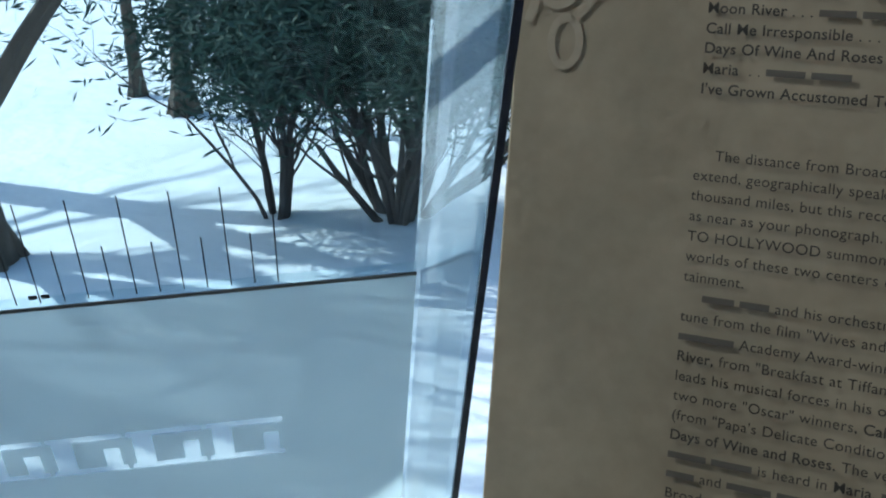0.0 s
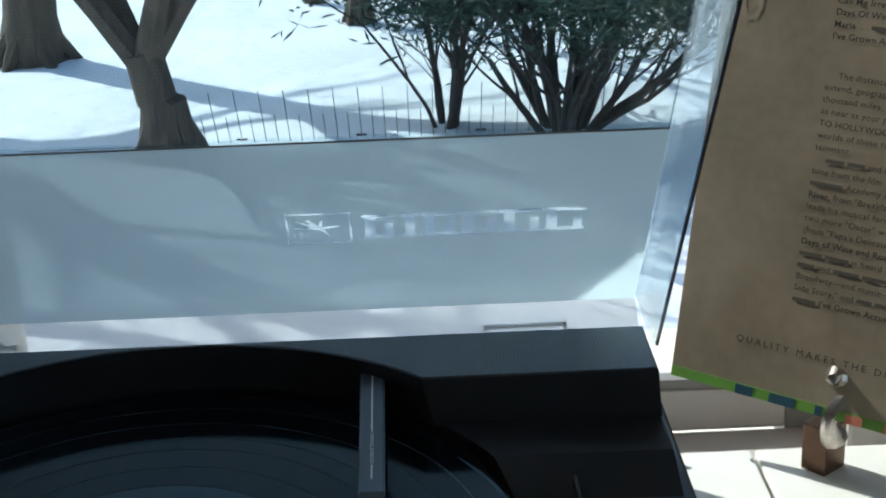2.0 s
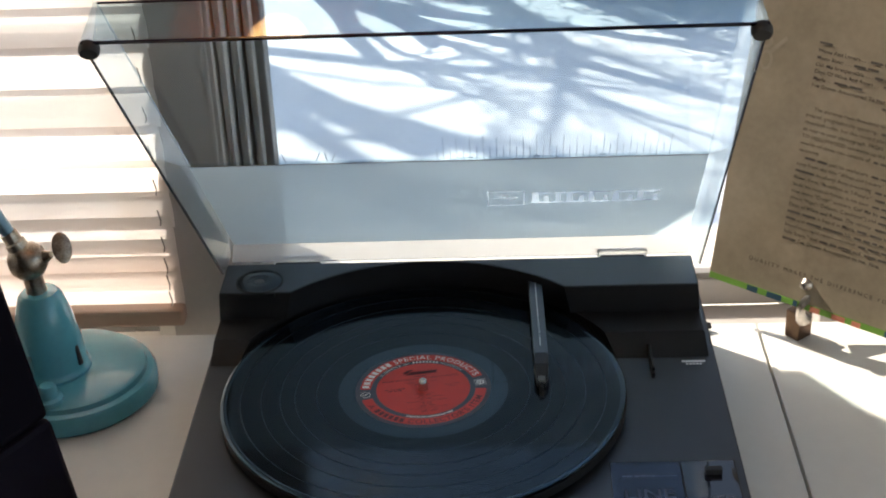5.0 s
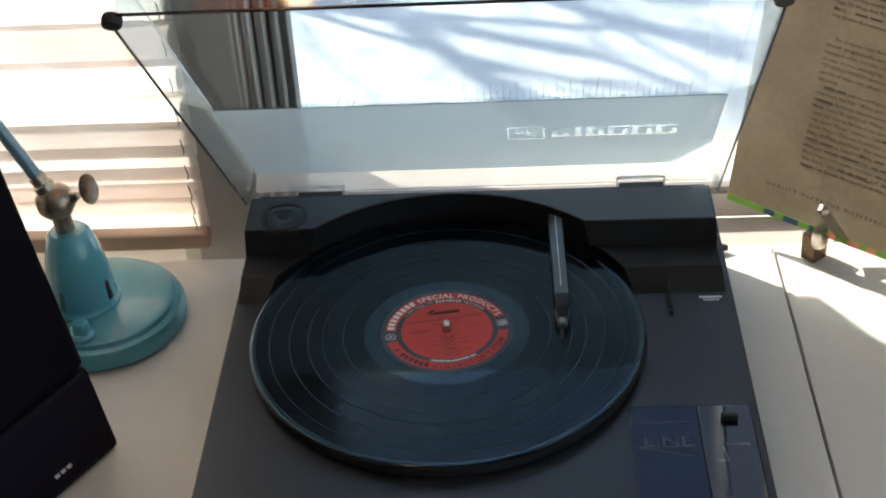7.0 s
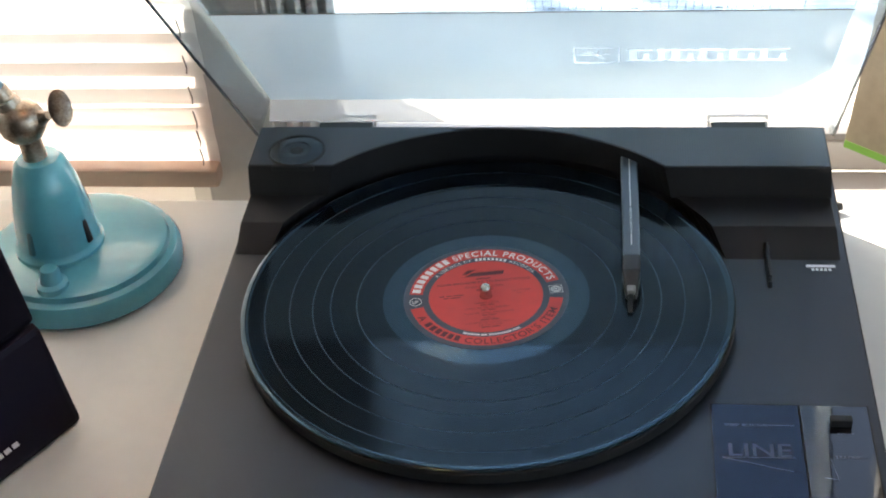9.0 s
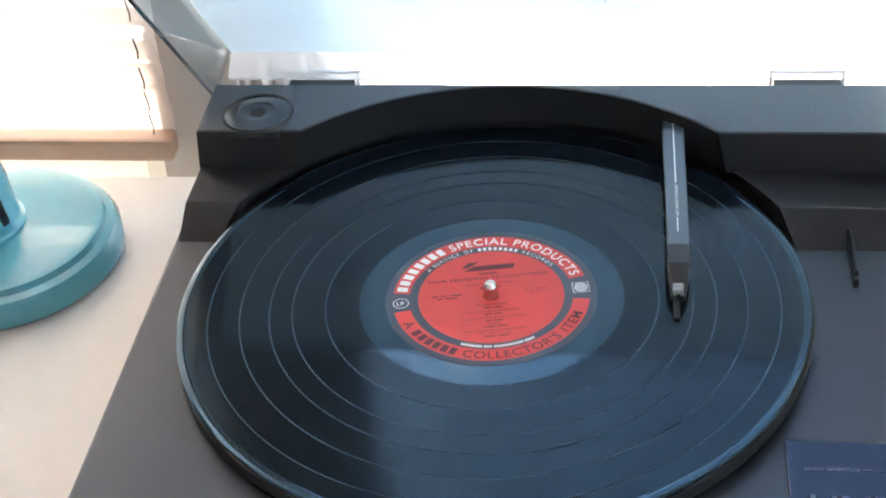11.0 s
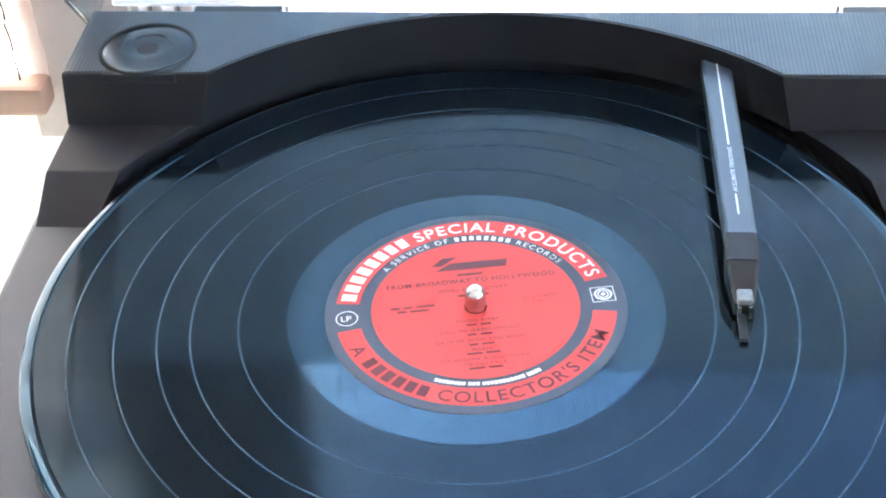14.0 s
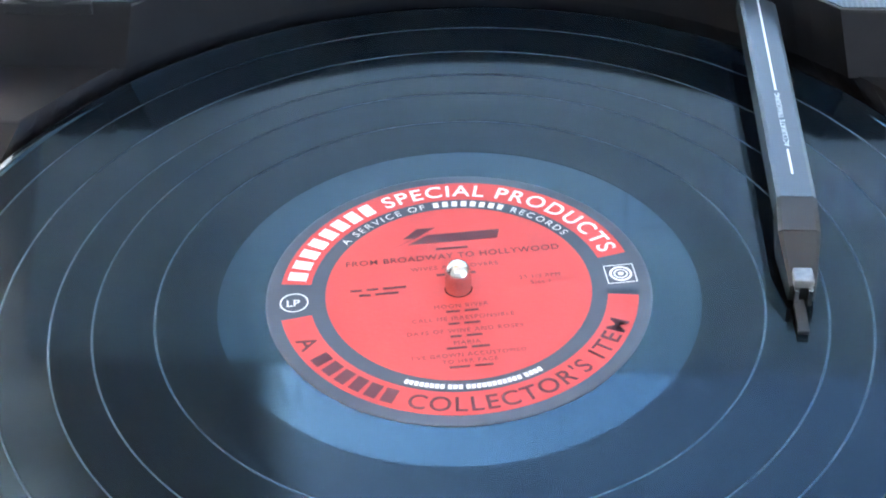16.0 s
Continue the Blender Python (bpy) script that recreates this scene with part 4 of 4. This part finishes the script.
    part("label_emblem", b, M_WHITE, lab, "white rings in a square frame")
    b = bmesh.new()
    round_text(b, "A ###### COLLECTOR'S ITEM", 0.0447, 268, 0.0068, z2, inward=True, bold=True, space=0.0006, blocks=blk)
    tagged(part("label_motto", b, M_DARKRED, lab, "bold dark label lettering"), kind="stuff")
    for q in blk:
        part("label_block", q, M_DARKRED, lab)
    b = bmesh.new()

    def line(text, y, size, bold=False, xc=0.0):
        w = width(text, size, 0.0002, bold)
        write(b, text, (xc - w / 2, y, z2), size, bold, 0.0002)

    def bars(y, h, words, xc=0.0):
        tot = sum(words) + 0.0012 * (len(words) - 1)
        x = xc - tot / 2
        for wd in words:
            bar(b, x, x + wd, y, y + h, z2)
            x += wd + 0.0012
    # emblem word as one slanted slab with a bolt, then the titles
    b.faces.new([b.verts.new(v) for v in ((-0.0115, 0.0195, z2), (0.0125, 0.0195, z2), (0.0135, 0.0232, z2), (-0.0060, 0.0232, z2))])
    b.faces.new([b.verts.new(v) for v in ((-0.0165, 0.0180, z2), (-0.0095, 0.0222, z2), (-0.0125, 0.0222, z2), (-0.0085, 0.0262, z2), (-0.0035, 0.0262, z2), (-0.0085, 0.0225, z2))])
    bars(0.0163, 0.0009, [0.0085])
    line("FROM BROADWAY TO HOLLYWOOD", 0.0125, 0.0030, True)
    line("WIVES AND LOVERS", 0.0082, 0.0022)
    bars(0.0055, 0.0009, [0.0045, 0.0045])
    bars(0.0020, 0.0009, [0.0030, 0.0030, 0.0060], -0.0205)
    bars(0.0000, 0.0009, [0.0030, 0.0060], -0.0205)
    line("33 1/3 RPM", 0.0015, 0.0019, False, 0.0215)
    line("Side 1", -0.0008, 0.0018, False, 0.0215)
    line("MOON RIVER", -0.0075, 0.0020)
    bars(-0.0093, 0.0008, [0.0035, 0.0035])
    line("CALL ME IRRESPONSIBLE", -0.0122, 0.0020)
    bars(-0.0140, 0.0008, [0.0028, 0.0040])
    line("DAYS OF WINE AND ROSES", -0.0169, 0.0020)
    bars(-0.0187, 0.0008, [0.0028, 0.0040])
    line("MARIA", -0.0214, 0.0020)
    bars(-0.0230, 0.0008, [0.0050, 0.0045])
    line("I'VE GROWN ACCUSTOMED", -0.0258, 0.0019)
    line("TO HER FACE", -0.0281, 0.0019)
    bars(-0.0298, 0.0008, [0.0050, 0.0045])
    part("label_dark_print", b, M_DARKRED, lab, "dark label lettering")


def build_sleeve():
    t = thing("record_sleeve", (0.2420, 0.2219, 0.0726), "tan cardboard record sleeve showing its printed back", "record sleeve")
    r, up = Vector((0.7810, -0.6243, -0.0162)), Vector((0.1425, 0.1529, 0.9779))
    out = r.cross(up)
    m = Matrix(((r.x, up.x, out.x, 0.2420), (r.y, up.y, out.y, 0.2219), (r.z, up.z, out.z, 0.0726), (0, 0, 0, 1)))
    t.matrix_world = m
    S = 0.313
    part("cardboard", box(0, S, 0, S, -0.004, 0, 0.0008), M_PAPER, t, "tan cardboard back with wrinkled gloss")
    part("cover_edge", box(0.0006, S, -0.0002, 0.0052, -0.0041, 0.0003), M_GREEN, t, "green wrap of the front cover")
    for a, w in ((0.038, 0.010), (0.057, 0.014), (0.082, 0.004), (0.165, 0.012), (0.21, 0.016)):
        part("cover_patch", box(a, a + w, -0.0003, 0.0048, -0.0042, 0.0005), M_TEAL, t)
    for a, w in ((0.098, 0.009), (0.118, 0.012), (0.136, 0.008), (0.19, 0.010)):
        part("cover_patch", box(a, a + w, -0.0003, 0.0044, -0.0042, 0.0005), M_PINK, t)
    z, SZ, MX, EDGE = 0.0003, 0.0052, 0.0594, 0.152

    def words(b, x, y, rest, size):
        """Fills a line with plain word-long bars."""
        rnd = random.Random(int(y * 1e5))
        while x < rest - 0.002:
            w = min(rnd.choice((0.004, 0.006, 0.008, 0.010, 0.013)), rest - x)
            bar(b, x, x + w, y, y + size * 0.36, z)
            x += w + 0.0017

    def text(y, bits, x=MX, rest=None, size=SZ, space=0.00012):
        b, k = bmesh.new(), bmesh.new()
        for s in bits:
            if isinstance(s, (int, float)):
                bar(k, x, x + s, y + size * 0.06, y + size * 0.44, z)
                x += s + 0.0016
            else:
                bold = s.startswith("*")
                x = write(b, s.lstrip("*"), (x, y, z), size * 0.86, bold, space)
        if rest:
            words(k, x + 0.0016, y, rest, size)
        for q, m, name in ((b, M_PRINT, "printed_line"), (k, M_FAINT, "printed_bar")):
            if q.faces:
                bmesh.ops.scale(q, vec=(1.032, 0.967, 1), verts=q.verts[:])
                tagged(part(name, q, m, t), kind="stuff")
    LINE = 0.00614
    text(0.2290, [0.011])
    text(0.2223, ["*Wives And Lovers", " . . . ", 0.010, 0.009])
    text(0.2163, ["*Moon River", " . . . ", 0.010, 0.009])
    text(0.2103, ["*Call Me Irresponsible", " . . . ", 0.007, 0.009])
    text(0.2045, ["*Days Of Wine And Roses", " . . . ", 0.007, 0.009])
    text(0.1985, ["*Maria", "  . . ", 0.011, 0.011])
    text(0.1925, ["*I've Grown Accustomed To Her Face", " . . . "])
    text(0.1867, [0.010, 0.010], x=0.120)
    y = 0.1667 + LINE
    para = [(["The distance from Broadway to Hollywood"], 0.0060), (["extend, geographically speaking, "], 0), (["thousand miles, but this record places"], 0), (["as near as your phonograph. FROM "], 0),
            (["TO HOLLYWOOD summons up the "], 0), (["worlds of these two centers of "], 0), (["tainment."], None),
            ([0.0095, 0.0085, "and his orchestra "], 0.0060), (["tune from the film \"Wives and Lovers\" "], 0), ([0.0165, "Academy Award-winning "], 0), (["*River,", " from \"Breakfast at Tiffany's.\" "], 0), (["leads his musical forces in his own "], 0),
            (["two more \"Oscar\" winners, ", "*Call Me Irr"], 0), (["(from \"Papa's Delicate Condition\") and"], 0), (["*Days of Wine and Roses.", " The velvety "], 0), ([0.0115, 0.0120, "is heard in ", "*Maria,", " ", 0.008], 0),
            ([0.0085, "and ", 0.0130, 0.0175, "hit "], 0), (["Broadway\u2014and movie\u2014musical "], 0), (["Side Story,\" and ", 0.0075, 0.0060, 0.0110, "and "], 0), ([0.0120, "*I've Grown Accustomed to Her Face."], None)]
    for bits, ind in para:
        text(y, bits, MX + (ind or 0), None if ind is None else EDGE)
        y -= LINE
    text(0.0282, ["QUALITY MAKES THE DIFFERENCE YOU CAN HEAR"], x=0.0335, size=0.0058, space=0.00125)
    # pale rubbed loops near the top corner
    b = bmesh.new()
    for cx, cy, rx, ry in ((0.0135, 0.2140, 0.0070, 0.0060), (0.0170, 0.1985, 0.0060, 0.0085)):
        k = 28
        lo = [b.verts.new((cx + (rx - 0.0026) * math.cos(6.2832 * i / k), cy + (ry - 0.0026) * math.sin(6.2832 * i / k), z * 0.6)) for i in range(k)]
        hi = [b.verts.new((cx + rx * math.cos(6.2832 * i / k), cy + ry * math.sin(6.2832 * i / k), z * 0.6)) for i in range(k)]
        for i in range(k):
            b.faces.new((lo[i], hi[i], hi[(i + 1) % k], lo[(i + 1) % k]))
    for q in (((0.019, 0.205), (0.0325, 0.220)), ((0.004, 0.204), (0.010, 0.222))):
        d = Vector((q[1][0] - q[0][0], q[1][1] - q[0][1], 0)).normalized()
        w = Vector((-d.y, d.x, 0)) * 0.0016
        a, c = Vector((*q[0], z * 0.6)), Vector((*q[1], z * 0.6))
        b.faces.new([b.verts.new(v) for v in (a - w, c - w, c + w, a + w)])
    part("rub_mark", b, M_STAIN, t, "pale rubbed mark")


def build_holder():
    """Bronze hook holders on blocks that carry the sleeve."""
    def one(x, y, top, name_label):
        t = thing("sleeve_holder", (x, y, T), name_label, "holder", "sleeve holders")
        part("block", box(-0.0088, 0.0088, -0.0074, 0.0074, 0, 0.0265, 0.0010, m=pose(0, 0, 0, 0, 0, 40)), M_BRONZE, t, "square bronze block")
        pts, rad = [], []
        for k in range(13):
            a = k / 12
            pts.append((0.002 - 0.008 * math.sin(a * 5.2) * (0.35 + 0.5 * a), -0.010 - 0.004 * math.sin(a * 3.1), 0.022 + (top - T - 0.022) * a))
            rad.append(0.0066 - 0.0022 * math.sin(a * 3.0) + 0.0008 * math.cos(a * 9))
        pts.append((-0.001, -0.013, top - T + 0.003))
        rad.append(0.0052)
        pts += [(-0.0015, -0.0160, top - T + 0.0025), (-0.0018, -0.0180, top - T + 0.001)]
        rad += [0.0040, 0.0010]
        part("hook", tube(pts, rad, 10), M_HOOK, t, "curled shiny pewter hook", True)
        b = prism([(0.002, -0.004), (0.040, 0.008), (0.040, 0.012), (0.002, 0.014)], [(0.002, -0.004), (0.040, 0.008), (0.040, 0.012), (0.002, 0.014)], 0.0380, 0.0440, 0.001)
        part("ledge", b, M_BRONZE, t, "bronze ledge under the sleeve")
        return t
    one(0.3150, 0.1815, 0.0900, "dark bronze hook holder gripping the sleeve's lower edge")
    one(0.4350, 0.0860, 0.0880, "dark bronze hook holder gripping the sleeve's lower edge")


def build_lamp():
    cx, cy = -0.3040, 0.1150
    t = thing("desk_lamp", (cx, cy, T), "turquoise enamel desk lamp with nickel joint", "desk lamp")
    t.scale = (0.93, 0.93, 0.93)
    R = 0.078
    part("base", lathe([(0, 0), (R - 0.003, 0), (R, 0.003), (R, 0.014), (R - 0.003, 0.019), (R - 0.008, 0.0205), (R - 0.0095, 0.0245), (R - 0.014, 0.0262), (0.030, 0.0285), (0, 0.029)], 72), M_TURQ, t, "round stepped turquoise base", True)
    q = (-0.012, -0.004)
    part("cone", lathe([(0.0340, 0.027), (0.0340, 0.031), (0.0318, 0.033), (0.0310, 0.036), (0.0292, 0.060), (0.0245, 0.085), (0.0190, 0.103), (0.0155, 0.1065), (0.0100, 0.107), (0, 0.107)], 56, m=pose(q[0], q[1], 0)), M_TURQ, t, "turquoise bell-shaped hub", True)
    # slots are solid bars; their recess shade is put into the colour
    for a in (-1.9, -0.35):
        b = box(-0.0028, 0.0028, -0.002, 0.002, 0.038, 0.076, 0.0015, m=pose(q[0], q[1], 0) @ pose(0, 0, 0, 0, 0, math.degrees(a) + 90) @ pose(0, -0.0372, 0, -9.8))
        part("slot", b, M_SLOT if a < -1 else M_BLACK, t, "hub slot with recess shade in its colour")
    part("switch", lathe([(0.012, 0.025), (0.012, 0.030), (0.0085, 0.032), (0.0075, 0.041), (0.006, 0.043), (0, 0.043)], 24, m=pose(-0.002, -0.056, 0)), M_TURQ, t, "small turquoise switch", True)
    j = Vector((q[0] - 0.002, q[1], 0.1055))
    k = Vector((q[0] - 0.004, q[1] - 0.002, 0.1380))
    part("neck", tube([j - Vector((0, 0, 0.006)), j + Vector((0, 0, 0.006)), k], [0.0095, 0.0085, 0.0085], 16), M_NICKEL, t, "worn nickel neck", True)
    part("joint", lathe([(0, -0.0165), (0.009, -0.0150), (0.0150, -0.009), (0.0170, 0), (0.0150, 0.009), (0.009, 0.0150), (0, 0.0165)], 28, m=Matrix.Translation(k) @ pose(0, 0, 0, 0, 75, 10)), M_NICKEL, t, "round nickel swivel joint", True)
    tip = k + Vector((0.031, -0.004, 0.011))
    part("screw", tube([k + Vector((0.010, 0, 0.002)), k + Vector((0.018, -0.002, 0.005)), tip - Vector((0.008, 0, 0.003))], [0.0085, 0.0050, 0.0030], 12), M_NICKEL, t)
    b = lathe([(0, -0.0010), (0.007, -0.0013), (0.0105, 0), (0.007, 0.0013), (0, 0.0010)], 20, m=Matrix.Translation(tip + Vector((0.002, 0, 0.003))) @ pose(0, 0, 0, 62, 0, 25) @ Matrix.Diagonal((0.8, 1.3, 1, 1)))
    part("wing_nut", b, M_NICKEL, t, "flat nickel wing nut", True)
    e = k + Vector((-0.115, 0.006, 0.250))
    d = (e - k).normalized()
    part("arm_socket", tube([k + d * 0.012, k + d * 0.020, k + d * 0.021, k + d * 0.030], [0.0095, 0.0090, 0.0075, 0.0075], 16), M_NICKEL, t, "nickel arm socket", True)
    part("arm", tube([k + d * 0.028, e], 0.0060, 14), mat("blue_grey_tube", (0.16, 0.28, 0.36), 0.3, 0.3, vary=0.15, scale=40), t, "blue-grey lamp arm", True)
    part("shade", lathe([(0.010, 0.045), (0.020, 0.043), (0.030, 0.030), (0.062, -0.030), (0.060, -0.030), (0.028, 0.028), (0.010, 0.040)], 48, m=Matrix.Translation(e + d * 0.02) @ pose(0, 0, 0, 0, -35, 0)), M_TURQ, t, "turquoise metal shade", True)


def build_speaker():
    t = thing("loudspeaker", (-0.2573, -0.0437, T), "small black bookshelf loudspeaker with grille", "loudspeaker")
    ang = math.degrees(math.atan2(-0.86, -0.51)) + 90
    t.rotation_euler = (0, 0, radians(ang - 90 + 0))
    # local x runs along the front face, local y back into the case
    W, D, HH = 0.125, 0.15, 0.300
    def tapered(b):
        for v in b.verts:
            k = v.co.z / HH
            v.co.x += 0.030 * k * (1 - v.co.x / W)
            v.co.y -= 0.022 * k
        return b
    part("case", tapered(box(0.002, W, -D, -0.010, 0, HH, 0.007)), M_SPEAKER, t, "glossy black case")
    part("grille", tapered(box(0.0, W + 0.001, -0.010, 0.0, 0.085, HH - 0.001, 0.005)), M_GRILLE, t, "black cloth grille")
    part("front_panel", tapered(box(0.0, W + 0.001, -0.010, 0.001, 0.001, 0.083, 0.005)), M_SPEAKER, t, "glossy lower front panel")
    b = bmesh.new()
    for k in range(3):
        x = 0.048 + k * 0.0062
        b.faces.new([b.verts.new(v) for v in ((x, 0.0006, 0.018), (x + 0.0045, 0.0006, 0.018), (x + 0.0055, 0.0002, 0.0218), (x + 0.0010, 0.0002, 0.0218))])
    part("badge", b, M_SILVER, t, "three silver badge bars")


def build_pendant():
    t = thing("pendant_lamp", (-0.13, -0.06, 0.76), "lit pendant lamp with amber hobnail glass shade", "pendant lamp")
    prof = [(0.020, 0.085), (0.045, 0.075), (0.075, 0.045), (0.090, 0.0), (0.092, -0.030)]
    part("shade", lathe(prof + [(r - 0.003, z) for r, z in prof[::-1]], 48), clear("amber_glass", (0.9, 0.5, 0.2), diffuse=0.6, color=(0.75, 0.33, 0.08), through_light=0.6), t, "amber hobnail glass shade", True)
    b = bmesh.new()
    for j, (r, z) in enumerate(((0.093, -0.022), (0.0925, -0.002), (0.087, 0.018), (0.079, 0.040))):
        for k in range(26):
            a = (k + 0.5 * (j % 2)) / 26 * 2 * math.pi
            bmesh.ops.create_icosphere(b, subdivisions=1, radius=0.0055, matrix=Matrix.Translation((r * math.cos(a), r * math.sin(a), z)))
    tagged(part("hobnails", b, bpy.data.materials["amber_glass"], t, "raised amber glass dots", True), kind="stuff")
    e = bpy.data.materials.new("lit_bulb")
    e.use_nodes = True
    pb = e.node_tree.nodes["Principled BSDF"]
    pb.inputs["Emission Color"].default_value, pb.inputs["Emission Strength"].default_value = (1, 0.55, 0.20, 1), 8
    part("bulb", lathe([(0, -0.03), (0.018, -0.024), (0.028, -0.005), (0.022, 0.018), (0.012, 0.035), (0, 0.036)], 20), e, t, "glowing warm bulb", True)
    part("cord", tube([(0, 0, 0.08), (0, 0, ROOM["z1"] - 0.76)], 0.003, 8), M_BLACK, t)


build_pendant()
build_player()
build_cover()
build_record()
build_sleeve()
build_holder()
build_lamp()
build_speaker()
bpy.data.objects.remove(_pen_ob)
